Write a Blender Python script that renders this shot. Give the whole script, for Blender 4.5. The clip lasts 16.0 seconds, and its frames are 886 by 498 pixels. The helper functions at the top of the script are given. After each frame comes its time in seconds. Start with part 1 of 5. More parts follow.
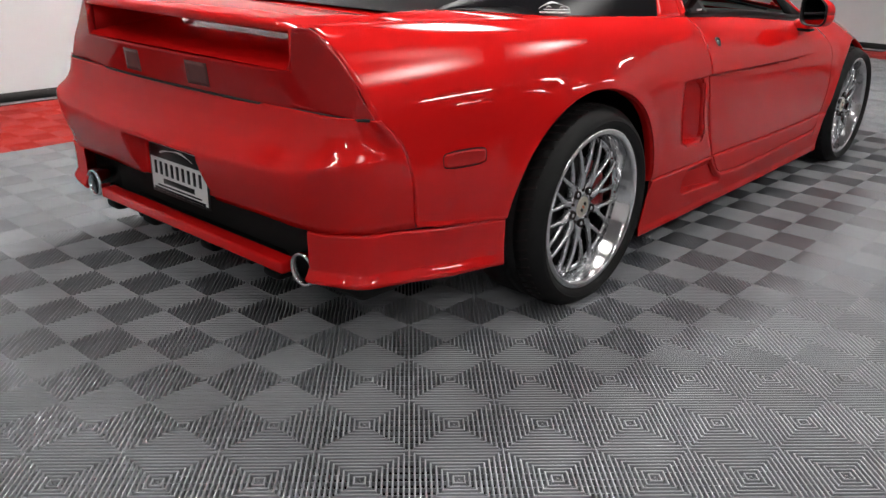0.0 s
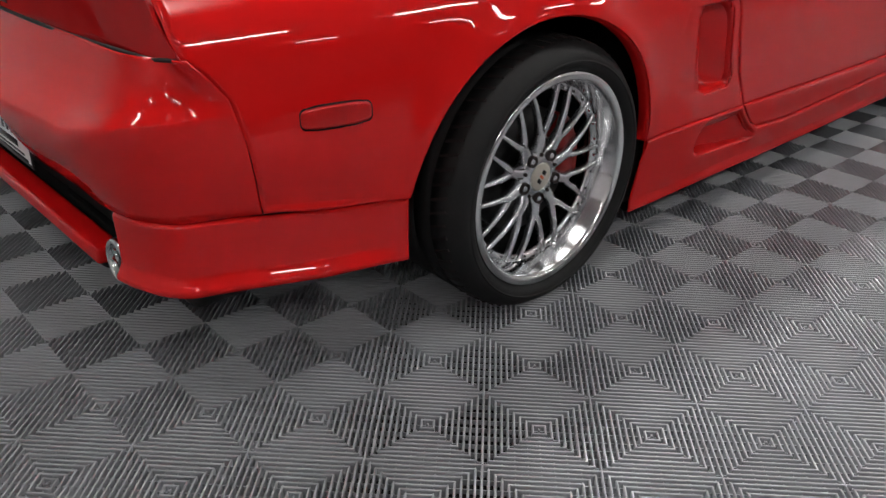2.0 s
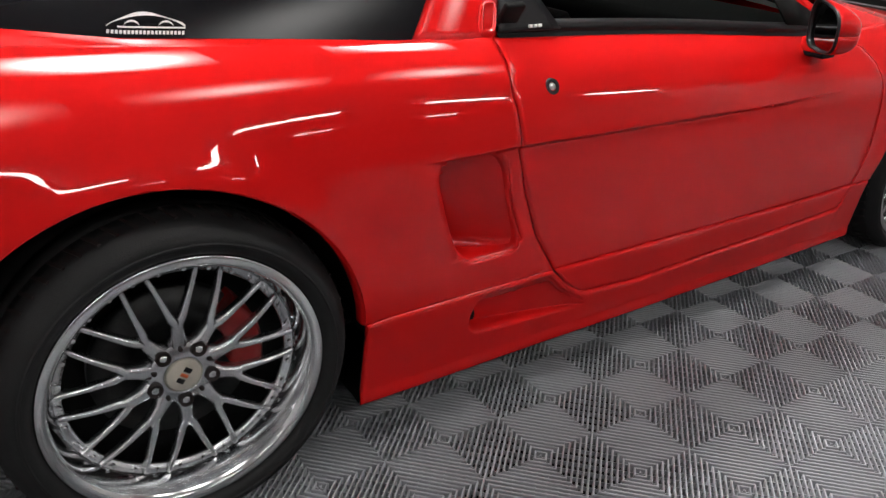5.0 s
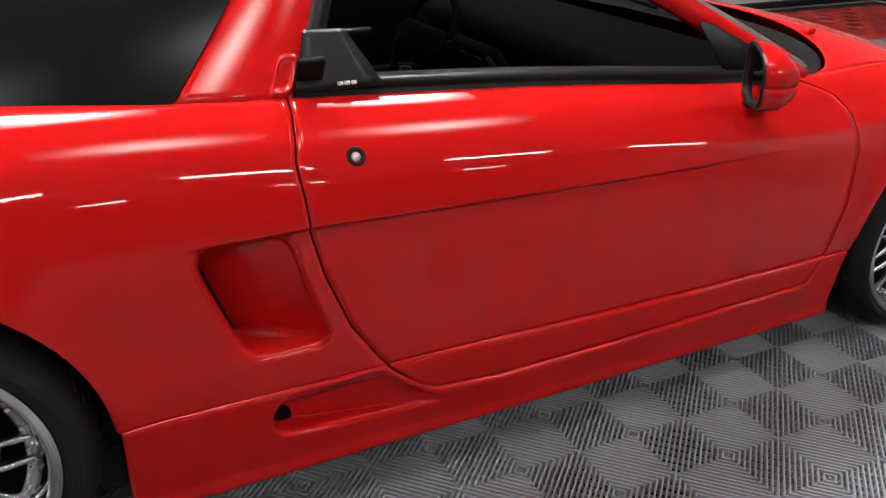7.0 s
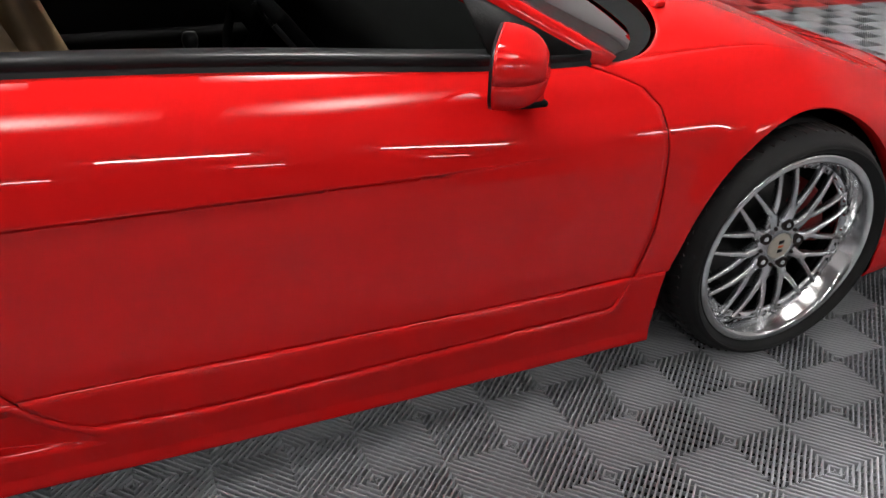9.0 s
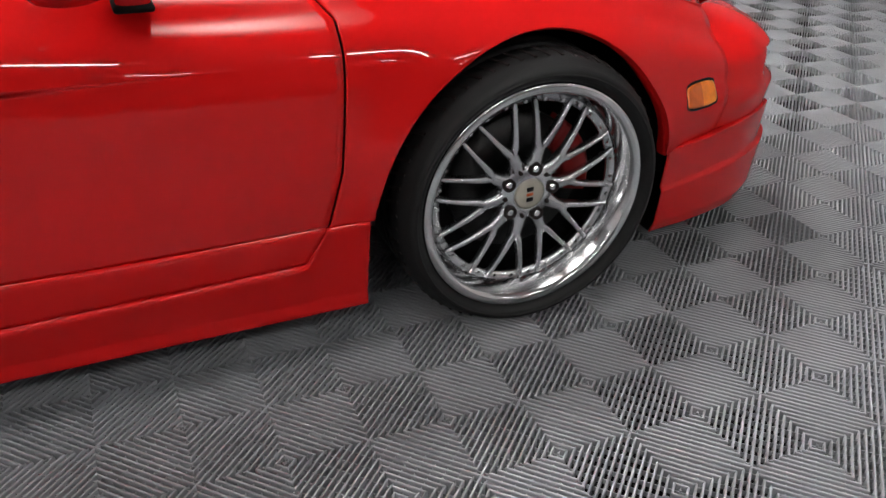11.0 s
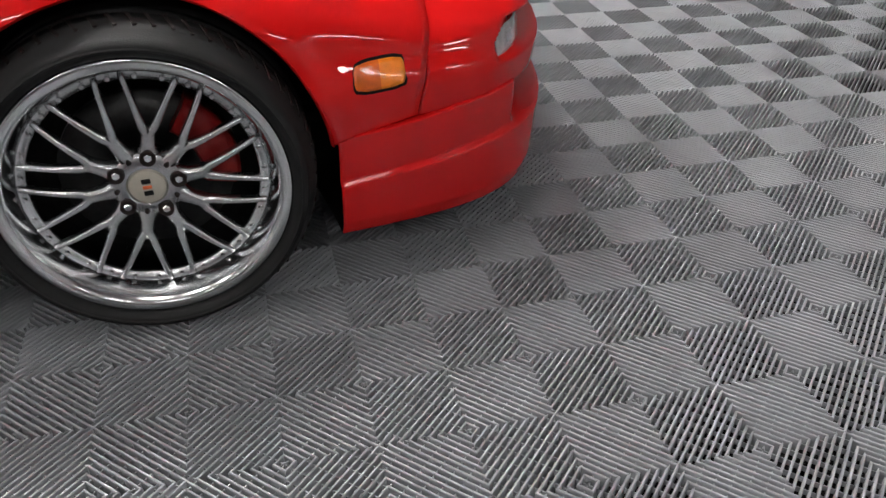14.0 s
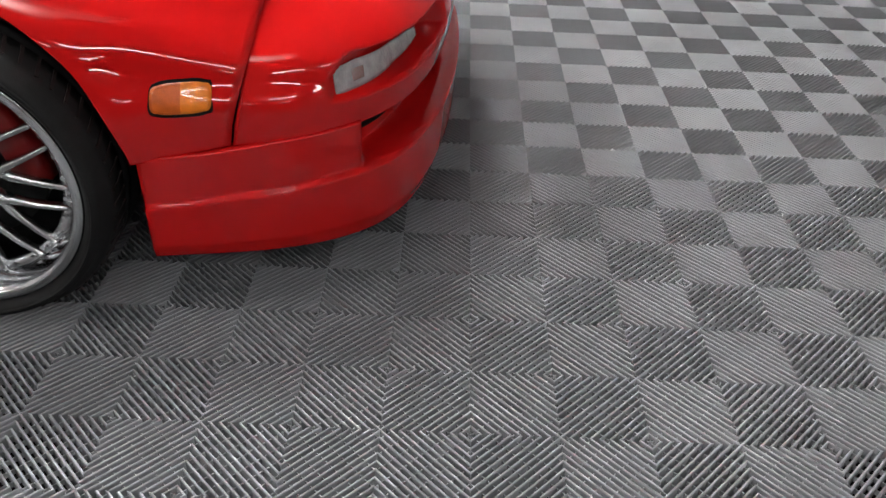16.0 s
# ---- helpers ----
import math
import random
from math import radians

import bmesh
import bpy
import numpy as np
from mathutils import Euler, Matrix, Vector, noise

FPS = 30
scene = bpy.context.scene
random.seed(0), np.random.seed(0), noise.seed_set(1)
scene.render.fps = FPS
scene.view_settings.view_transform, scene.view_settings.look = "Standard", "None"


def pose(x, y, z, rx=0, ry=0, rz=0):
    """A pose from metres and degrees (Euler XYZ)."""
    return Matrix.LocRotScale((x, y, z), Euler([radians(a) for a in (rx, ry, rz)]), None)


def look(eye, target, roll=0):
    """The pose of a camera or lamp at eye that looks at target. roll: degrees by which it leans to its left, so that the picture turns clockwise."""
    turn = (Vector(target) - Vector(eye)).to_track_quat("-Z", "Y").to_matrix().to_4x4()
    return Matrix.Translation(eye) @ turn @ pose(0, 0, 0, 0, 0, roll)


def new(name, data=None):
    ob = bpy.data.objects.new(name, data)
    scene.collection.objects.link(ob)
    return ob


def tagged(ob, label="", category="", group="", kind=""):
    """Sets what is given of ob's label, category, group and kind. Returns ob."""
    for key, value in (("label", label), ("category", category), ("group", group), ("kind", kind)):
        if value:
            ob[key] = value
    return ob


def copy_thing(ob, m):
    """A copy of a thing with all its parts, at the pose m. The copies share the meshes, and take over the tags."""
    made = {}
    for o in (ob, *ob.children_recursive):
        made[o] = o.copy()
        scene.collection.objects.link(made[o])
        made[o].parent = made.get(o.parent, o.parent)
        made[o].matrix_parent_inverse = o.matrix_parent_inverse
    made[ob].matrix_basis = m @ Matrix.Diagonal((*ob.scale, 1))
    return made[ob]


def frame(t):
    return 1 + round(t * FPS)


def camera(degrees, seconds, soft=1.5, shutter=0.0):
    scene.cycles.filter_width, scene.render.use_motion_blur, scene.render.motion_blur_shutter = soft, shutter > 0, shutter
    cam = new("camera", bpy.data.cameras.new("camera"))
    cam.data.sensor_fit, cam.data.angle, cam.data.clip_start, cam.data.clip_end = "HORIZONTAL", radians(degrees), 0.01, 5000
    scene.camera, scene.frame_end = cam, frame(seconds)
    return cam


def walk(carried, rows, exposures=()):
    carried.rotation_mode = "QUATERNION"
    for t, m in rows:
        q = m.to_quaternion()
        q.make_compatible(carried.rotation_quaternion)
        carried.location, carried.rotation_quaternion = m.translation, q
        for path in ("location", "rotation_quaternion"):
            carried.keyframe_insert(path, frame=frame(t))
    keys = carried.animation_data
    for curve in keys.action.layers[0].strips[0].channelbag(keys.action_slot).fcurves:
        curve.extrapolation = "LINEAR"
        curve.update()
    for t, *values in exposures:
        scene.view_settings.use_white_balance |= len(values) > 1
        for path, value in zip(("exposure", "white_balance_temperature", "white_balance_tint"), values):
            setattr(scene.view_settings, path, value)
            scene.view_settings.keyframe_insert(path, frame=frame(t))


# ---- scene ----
# ---------------------------------------------------------------- camera
cam = camera(56.2, 16.0, soft=1.45)
PATH = [
    (0, (-2.200, -2.203, 1.128), (-0.800, -0.966, 0.414), 1.19),
    (0.5, (-2.047, -2.080, 1.099), (-0.645, -0.878, 0.332), 1.25),
    (1, (-1.844, -2.053, 1.061), (-0.507, -0.816, 0.234), 1.17),
    (1.5, (-1.625, -2.064, 1.055), (-0.377, -0.774, 0.173), 1.22),
    (2, (-1.428, -2.042, 1.044), (-0.209, -0.739, 0.142), 1.29),
    (2.5, (-1.237, -2.022, 1.063), (-0.034, -0.722, 0.133), 1.86),
    (3, (-1.048, -2.100, 1.077), (0.100, -0.749, 0.152), 1.92),
    (3.5, (-0.879, -2.135, 1.075), (0.253, -0.766, 0.156), 2.42),
    (4, (-0.709, -2.131, 1.065), (0.427, -0.752, 0.166), 2.78),
    (4.5, (-0.549, -2.120, 1.085), (0.578, -0.707, 0.228), 2.69),
    (5, (-0.356, -2.167, 1.202), (0.678, -0.687, 0.341), 2.69),
    (5.2, (-0.299, -2.154, 1.227), (0.726, -0.665, 0.373), 2.79),
    (7.3, (0.426, -2.191, 1.253), (1.213, -0.566, 0.393), 1.03),
    (7.5, (0.489, -2.175, 1.256), (1.273, -0.556, 0.380), 1.36),
    (8, (0.652, -2.118, 1.239), (1.450, -0.519, 0.342), 2.25),
    (8.5, (0.843, -2.170, 1.244), (1.587, -0.553, 0.332), 2.37),
    (9, (1.077, -2.160, 1.253), (1.769, -0.554, 0.282), 1.80),
    (9.2, (1.149, -2.155, 1.240), (1.842, -0.558, 0.253), 1.77),
    (11.3, (1.826, -2.204, 1.065), (2.542, -0.638, 0.047), 1.90),
    (11.5, (1.894, -2.193, 1.062), (2.608, -0.639, 0.025), 1.89),
    (12, (2.055, -2.189, 1.042), (2.742, -0.637, -0.017), 1.76),
    (12.5, (2.240, -2.244, 1.057), (2.816, -0.657, -0.015), 1.06),
    (13, (2.405, -2.257, 1.053), (2.918, -0.654, -0.028), 0.88),
    (13.5, (2.559, -2.241, 1.055), (3.034, -0.647, -0.056), 0.92),
    (14, (2.717, -2.235, 1.043), (3.134, -0.630, -0.076), 0.14),
    (14.5, (2.919, -2.256, 1.052), (3.200, -0.624, -0.069), -0.13),
    (15, (3.090, -2.233, 1.055), (3.274, -0.591, -0.071), 0.47),
    (15.5, (3.243, -2.162, 1.071), (3.354, -0.534, -0.086), 1.34),
    (16, (3.408, -2.129, 1.065), (3.425, -0.479, -0.066), 2.34),
]
walk(cam, [(t, look(eye, target, roll)) for t, eye, target, roll in PATH])

# ---------------------------------------------------------------- light
ROOM_X0, ROOM_X1, ROOM_Y0, ROOM_Y1, ROOM_H = -6.6, 8.2, -13.0, 3.75, 3.7
world = bpy.data.worlds.new("room_air")
world.use_nodes = True
world.node_tree.nodes["Background"].inputs[0].default_value = (0.8, 0.85, 0.9, 1)
world.node_tree.nodes["Background"].inputs[1].default_value = 0.005
scene.world = world
scene.view_settings.exposure = 0.62
TUBE_POWER = 23.0


# ---------------------------------------------------------------- materials
def mat(name, color, rough=0.5, metal=0.0, coat=0.0, spec=0.5, noise_scale=0.0, noise_amount=0.0, bump=0.0,
        bump_scale=200.0, random_tone=0.0, emit=0.0, rough_var=0.0, transmission=0.0, ior=1.45, alpha=1.0):
    m = bpy.data.materials.new(name)
    m.use_nodes = True
    nt = m.node_tree
    p = nt.nodes["Principled BSDF"]
    p.inputs["Base Color"].default_value = (*color, 1)
    p.inputs["Roughness"].default_value = rough
    p.inputs["Metallic"].default_value = metal
    p.inputs["Coat Weight"].default_value = coat
    p.inputs["Coat Roughness"].default_value = 0.01
    p.inputs["Specular IOR Level"].default_value = spec
    p.inputs["Transmission Weight"].default_value = transmission
    p.inputs["IOR"].default_value = ior
    p.inputs["Alpha"].default_value = alpha
    if emit:
        p.inputs["Emission Color"].default_value = (*color, 1)
        p.inputs["Emission Strength"].default_value = emit
    geo = nt.nodes.new("ShaderNodeNewGeometry")
    link = nt.links.new
    if noise_scale:
        n1 = nt.nodes.new("ShaderNodeTexNoise")
        n1.inputs["Scale"].default_value = noise_scale
        n1.inputs["Detail"].default_value = 6
        link(geo.outputs["Position"], n1.inputs["Vector"])
        n2 = nt.nodes.new("ShaderNodeTexNoise")
        n2.inputs["Scale"].default_value = noise_scale * 9
        n2.inputs["Detail"].default_value = 3
        link(geo.outputs["Position"], n2.inputs["Vector"])
        add = nt.nodes.new("ShaderNodeMath")
        add.operation = "MULTIPLY_ADD"
        add.inputs[1].default_value = 0.4
        link(n2.outputs["Fac"], add.inputs[0])
        link(n1.outputs["Fac"], add.inputs[2])
        value = add.outputs[0]
        if random_tone:
            info = nt.nodes.new("ShaderNodeObjectInfo")
            mix = nt.nodes.new("ShaderNodeMath")
            mix.operation = "MULTIPLY_ADD"
            mix.inputs[1].default_value = random_tone
            link(info.outputs["Random"], mix.inputs[0])
            link(value, mix.inputs[2])
            value = mix.outputs[0]
        ramp = nt.nodes.new("ShaderNodeMapRange")
        ramp.inputs["From Min"].default_value = 0.35
        ramp.inputs["From Max"].default_value = 1.05 + random_tone
        ramp.inputs["To Min"].default_value = 1 - noise_amount
        ramp.inputs["To Max"].default_value = 1 + noise_amount
        link(value, ramp.inputs["Value"])
        hsv = nt.nodes.new("ShaderNodeHueSaturation")
        hsv.inputs["Color"].default_value = (*color, 1)
        link(ramp.outputs["Result"], hsv.inputs["Value"])
        link(hsv.outputs["Color"], p.inputs["Base Color"])
        if rough_var:
            rr = nt.nodes.new("ShaderNodeMapRange")
            rr.inputs["From Min"].default_value = 0.35
            rr.inputs["From Max"].default_value = 1.0
            rr.inputs["To Min"].default_value = max(0.02, rough - rough_var)
            rr.inputs["To Max"].default_value = rough + rough_var
            link(value, rr.inputs["Value"])
            link(rr.outputs["Result"], p.inputs["Roughness"])
    if bump:
        nb = nt.nodes.new("ShaderNodeTexNoise")
        nb.inputs["Scale"].default_value = bump_scale
        nb.inputs["Detail"].default_value = 4
        link(geo.outputs["Position"], nb.inputs["Vector"])
        b = nt.nodes.new("ShaderNodeBump")
        b.inputs["Strength"].default_value = bump
        b.inputs["Distance"].default_value = 0.002
        link(nb.outputs["Fac"], b.inputs["Height"])
        link(b.outputs["Normal"], p.inputs["Normal"])
    return m


PAINT = mat("red_paint", (0.58, 0.008, 0.008), rough=0.5, coat=0.75, spec=0.0, noise_scale=1.2, noise_amount=0.05)
# near-black that puts the shade of gaps, grooves and holes into the colour
GAP = mat("shut_line_black", (0.012, 0.006, 0.006), rough=0.7)
BLACK = mat("black_trim", (0.009, 0.009, 0.010), rough=0.32, spec=0.25, noise_scale=20, noise_amount=0.2, bump=0.1)
CABIN = mat("black_cabin_trim", (0.003, 0.003, 0.003), rough=0.8, spec=0.02, noise_scale=15, noise_amount=0.3, bump=0.3)
MATTE = mat("matt_black_plastic", (0.005, 0.005, 0.005), rough=0.6, spec=0.12, noise_scale=15, noise_amount=0.3, bump=0.3)
RUBBER = mat("tyre_rubber", (0.014, 0.014, 0.0145), rough=0.55, spec=0.22, noise_scale=18, noise_amount=0.35, bump=0.25, bump_scale=350, rough_var=0.12)
CHROME = mat("polished_lip", (0.66, 0.67, 0.68), rough=0.12, metal=1.0, noise_scale=30, noise_amount=0.08, rough_var=0.05)
SPOKE = mat("hyper_silver_spoke", (0.60, 0.61, 0.625), rough=0.22, metal=1.0, noise_scale=40, noise_amount=0.1)
STEEL = mat("brake_steel", (0.05, 0.05, 0.05), rough=0.5, metal=1.0, noise_scale=30, noise_amount=0.3)
CALIPER = mat("red_caliper", (0.20, 0.006, 0.006), rough=0.35, noise_scale=40, noise_amount=0.2)
RIB = mat("grey_floor_plastic", (0.29, 0.30, 0.318), rough=0.48, spec=0.65, noise_scale=2.5, noise_amount=0.14, random_tone=0.25, bump=0.15, bump_scale=500, rough_var=0.08)
RIB_RED = mat("red_floor_plastic", (0.45, 0.025, 0.018), rough=0.42, noise_scale=2.5, noise_amount=0.14, random_tone=0.25, bump=0.15, bump_scale=500)
UNDER = mat("dark_subfloor", (0.007, 0.007, 0.007), rough=0.9, noise_scale=4, noise_amount=0.4)
WALL = mat("white_wall_paint", (0.70, 0.70, 0.71), rough=0.6, noise_scale=1.5, noise_amount=0.03, bump=0.1)
WALL_GREY = mat("grey_wall_paint", (0.26, 0.26, 0.27), rough=0.7, noise_scale=1.5, noise_amount=0.05, bump=0.1)
BASEB = mat("black_baseboard", (0.02, 0.02, 0.02), rough=0.5, noise_scale=6, noise_amount=0.2)
CEIL = mat("grey_ceiling_paint", (0.50, 0.50, 0.51), rough=0.8, noise_scale=1.5, noise_amount=0.05)
TUBE = mat("diffuser_glow", (1.0, 0.98, 0.95), emit=TUBE_POWER)
FIXT = mat("white_enamel", (0.7, 0.7, 0.7), rough=0.4, noise_scale=8, noise_amount=0.05)


def fill_panel(peak, middle, spread):
    """An added, unseen fill panel, brightest at its middle and fading to its edges."""
    m = mat("opal_panel_glow", (1.0, 0.98, 0.95), emit=peak)
    nt = m.node_tree
    geo, coord = nt.nodes.new("ShaderNodeNewGeometry"), nt.nodes.new("ShaderNodeTexCoord")

    def bell(source, axis, centre, width):
        sep = nt.nodes.new("ShaderNodeSeparateXYZ")
        nt.links.new(source, sep.inputs[0])
        last = sep.outputs[axis]
        for op, value in (("SUBTRACT", centre), ("DIVIDE", width), ("POWER", 2.0), ("MULTIPLY", -1.0), ("EXPONENT", 0.0)):
            n = nt.nodes.new("ShaderNodeMath")
            n.operation = op
            n.inputs[1].default_value = value
            nt.links.new(last, n.inputs[0])
            last = n.outputs[0]
        return last

    last = peak
    for value in (bell(geo.outputs["Position"], "Y", middle, spread), bell(coord.outputs["Generated"], "X", 0.5, 0.27)):
        n = nt.nodes.new("ShaderNodeMath")
        n.operation = "MULTIPLY"
        nt.links.new(value, n.inputs[0])
        if last == peak:
            n.inputs[1].default_value = peak
        else:
            nt.links.new(last, n.inputs[1])
        last = n.outputs[0]
    nt.links.new(last, nt.nodes["Principled BSDF"].inputs["Emission Strength"])
    return m


SOFT_Y, OVER_Y = -1.6, 0.7
SOFT = fill_panel(12.0, SOFT_Y, 0.30)
WIDE = fill_panel(85.0, OVER_Y, 0.30)


# ---------------------------------------------------------------- mesh helpers
def part(name, bm, material, parent, label="", smooth=True):
    me = bpy.data.meshes.new(name)
    bm.to_mesh(me)
    bm.free()
    me.materials.append(material)
    if smooth:
        me.polygons.foreach_set("use_smooth", [True] * len(me.polygons))
    ob = new(name, me)
    ob.parent = parent
    if label:
        tagged(ob, label=label)
    return ob


def flat_part(name, verts, faces, material, parent, label="", smooth=False):
    me = bpy.data.meshes.new(name)
    me.from_pydata([tuple(v) for v in verts], [], faces)
    me.materials.append(material)
    if smooth:
        me.polygons.foreach_set("use_smooth", [True] * len(me.polygons))
    ob = new(name, me)
    ob.parent = parent
    if label:
        tagged(ob, label=label)
    return ob


def box_bm(x0, x1, y0, y1, z0, z1, bevel=0.0, seg=2, bm=None):
    own = bm or bmesh.new()
    r = bmesh.ops.create_cube(own, size=1.0)
    bmesh.ops.scale(own, vec=(x1 - x0, y1 - y0, z1 - z0), verts=r["verts"])
    bmesh.ops.translate(own, vec=((x0 + x1) / 2, (y0 + y1) / 2, (z0 + z1) / 2), verts=r["verts"])
    if bevel:
        edges = {e for v in r["verts"] for e in v.link_edges}
        bmesh.ops.bevel(own, geom=list(edges), offset=bevel, segments=seg, affect="EDGES", profile=0.5)
    return own


def grid_faces(n, m, flip=False, skip=None, close=False):
    faces = []
    for i in range(n - 1):
        for j in range(m if close else m - 1):
            if skip and skip(i, j):
                continue
            k = (j + 1) % m
            f = (i * m + j, i * m + k, (i + 1) * m + k, (i + 1) * m + j)
            faces.append(f[::-1] if flip else f)
    return faces


def grid_part(name, pts, material, parent, label="", flip=False, skip=None, solid=0.0):
    """A smooth sheet over an n x m array of points, thickened inwards by solid metres."""
    n, m = pts.shape[:2]
    ob = flat_part(name, pts.reshape(-1, 3), grid_faces(n, m, flip, skip), material, parent, label, True)
    if solid:
        s = ob.modifiers.new("thickness", "SOLIDIFY")
        s.thickness, s.offset = solid, -1
    return ob


def mirrored(ob):
    """The same part on the other flank of the car."""
    me = ob.data.copy()
    co = np.empty(len(me.vertices) * 3)
    me.vertices.foreach_get("co", co)
    co[1::3] *= -1
    me.vertices.foreach_set("co", co)
    me.flip_normals()
    other = new(ob.name.split(".")[0], me)
    other.parent = ob.parent
    for mod in ob.modifiers:
        s = other.modifiers.new(mod.name, mod.type)
        s.thickness, s.offset = mod.thickness, mod.offset
    if "label" in ob:
        other["label"] = ob["label"]
    for child in ob.children:
        c = mirrored(child)
        c.parent = other
    return other


def lathe(profile, n=64, axis_center=(0, 0, 0), bm=None):
    """Turns a profile of (radius, y) about the wheel axis (y)."""
    own = bm or bmesh.new()
    cx, cy, cz = axis_center
    rings = []
    for r, y in profile:
        rings.append([own.verts.new((cx + r * math.sin(2 * math.pi * k / n), cy + y, cz + r * math.cos(2 * math.pi * k / n))) for k in range(n)])
    for a, b in zip(rings, rings[1:]):
        for k in range(n):
            own.faces.new((a[k], a[(k + 1) % n], b[(k + 1) % n], b[k]))
    return own


def spline(xs, ys):
    """Natural cubic through the given keys."""
    xs, ys = np.array(xs, float), np.array(ys, float)
    n, h = len(xs), np.diff(xs)
    a, b = np.eye(n), np.zeros(n)
    for i in range(1, n - 1):
        a[i, i - 1], a[i, i], a[i, i + 1] = h[i - 1], 2 * (h[i - 1] + h[i]), h[i]
        b[i] = 6 * ((ys[i + 1] - ys[i]) / h[i] - (ys[i] - ys[i - 1]) / h[i - 1])
    c = np.linalg.solve(a, b)

    def at(x):
        x = np.clip(np.asarray(x, float), xs[0], xs[-1])
        i = np.clip(np.searchsorted(xs, x) - 1, 0, n - 2)
        d0, d1 = x - xs[i], xs[i + 1] - x
        return (c[i] * d1**3 + c[i + 1] * d0**3) / (6 * h[i]) + (ys[i] / h[i] - c[i] * h[i] / 6) * d1 + (ys[i + 1] / h[i] - c[i + 1] * h[i] / 6) * d0

    return at


def smooth(xs, ys, width=0.10):
    """A spline through the keys, softened over width metres so that it reflects without ripples."""
    f = spline(xs, ys)
    lo, hi = xs[0] - 0.6, xs[-1] + 0.6
    x = np.linspace(lo, hi, 2001)
    v = f(x)
    v = np.where(x < xs[0], ys[0] + (x - xs[0]) * (f(xs[0] + 0.02) - ys[0]) / 0.02, v)
    v = np.where(x > xs[-1], ys[-1] + (x - xs[-1]) * (ys[-1] - f(xs[-1] - 0.02)) / 0.02, v)
    k = np.exp(-0.5 * (np.arange(-600, 601) * (x[1] - x[0]) / width) ** 2)
    v = np.convolve(np.pad(v, 600, mode="reflect", reflect_type="odd"), k / k.sum(), mode="valid")
    return lambda q: np.interp(q, x, v)


def line(*keys):
    """Straight between keys of (x, y)."""
    k = np.array(keys, float)
    return lambda x: np.interp(x, k[:, 0], k[:, 1])


def step(x):
    """0 to 1 smoothly as x goes from -1 to 1."""
    t = np.clip((np.asarray(x, float) + 1) / 2, 0, 1)
    return t * t * (3 - 2 * t)


# ---------------------------------------------------------------- floor
CELL, RIBS = 0.15514, 9
FLOOR_X, FLOOR_Y, FLOOR_TURN = -0.5549, -1.0751, radians(-0.8)
TILE = 2 * CELL


def floor_tile_mesh(tiers, webs=True):
    """A 12 inch vented tile: four quarters of diagonal ribs that ring its middle and its corners, on thin cross webs."""
    verts, faces = [], []

    def bar(p, q, z0, z1):
        base = len(verts)
        verts.extend([(*v, z1) for v in (*p, *q)] + [(*v, z0) for v in (*p, *q)])
        faces.append((base, base + 1, base + 2, base + 3))
        faces.append((base + 4, base + 5, base + 1, base))
        faces.append((base + 6, base + 7, base + 3, base + 2))

    def rib(tiers):
        base = len(verts)
        for four, z in tiers:
            verts.extend([(*v, z) for v in four])
        faces.append((base, base + 1, base + 2, base + 3))
        for k in range(len(tiers) - 1):
            a, b = base + 4 * k, base + 4 * k + 4
            faces.append((b, b + 1, a + 1, a))
            faces.append((b + 2, b + 3, a + 3, a + 2))

    for iu in (-1, 0):
        for iv in (-1, 0):
            ring = iu == iv
            ou, ov = iu * CELL, iv * CELL

            def place(u, v):
                return (ou + u, ov + v) if ring else (ou + CELL - u, ov + v)

            def strip(c, d, turn):
                lo, hi = c - d, c + d
                pts = []
                for k in (lo, hi):
                    k = min(max(k, 0.0), 2 * CELL)
                    pts.append(((k, 0.0), (0.0, k)) if k <= CELL else ((CELL, k - CELL), (k - CELL, CELL)))
                (a, b), (e, f) = pts
                four = [a, b, f, e]
                if turn:
                    four = [(CELL - u, v) for u, v in four]
                four = [place(u, v) for u, v in four]
                area = sum(four[n][0] * four[(n + 1) % 4][1] - four[(n + 1) % 4][0] * four[n][1] for n in range(4))
                if area < 0:
                    four = [four[1], four[0], four[3], four[2]]
                return four

            for k in range(0, 2 * RIBS + 1):
                c = k * CELL / RIBS
                rib([(strip(c, d, False), z) for d, z in tiers])
            for k in range(1, 2 * RIBS if webs else 0, 2):
                four = strip(k * CELL / RIBS, 0.0012, True)
                bar(four[:2], four[2:], -0.016, -0.0055)
    me = bpy.data.meshes.new("floor_tile")
    me.from_pydata(verts, [], faces)
    return me


def build_floor():
    sub = bmesh.new()
    box_bm(ROOM_X0, ROOM_X1, ROOM_Y0, ROOM_Y1, -0.12, -0.0285, bm=sub)
    floor = part("floor", sub, UNDER, None, smooth=False)
    tagged(floor, label="grey vented plastic garage tiles over a dark slab", category="floor", kind="structure")
    return floor


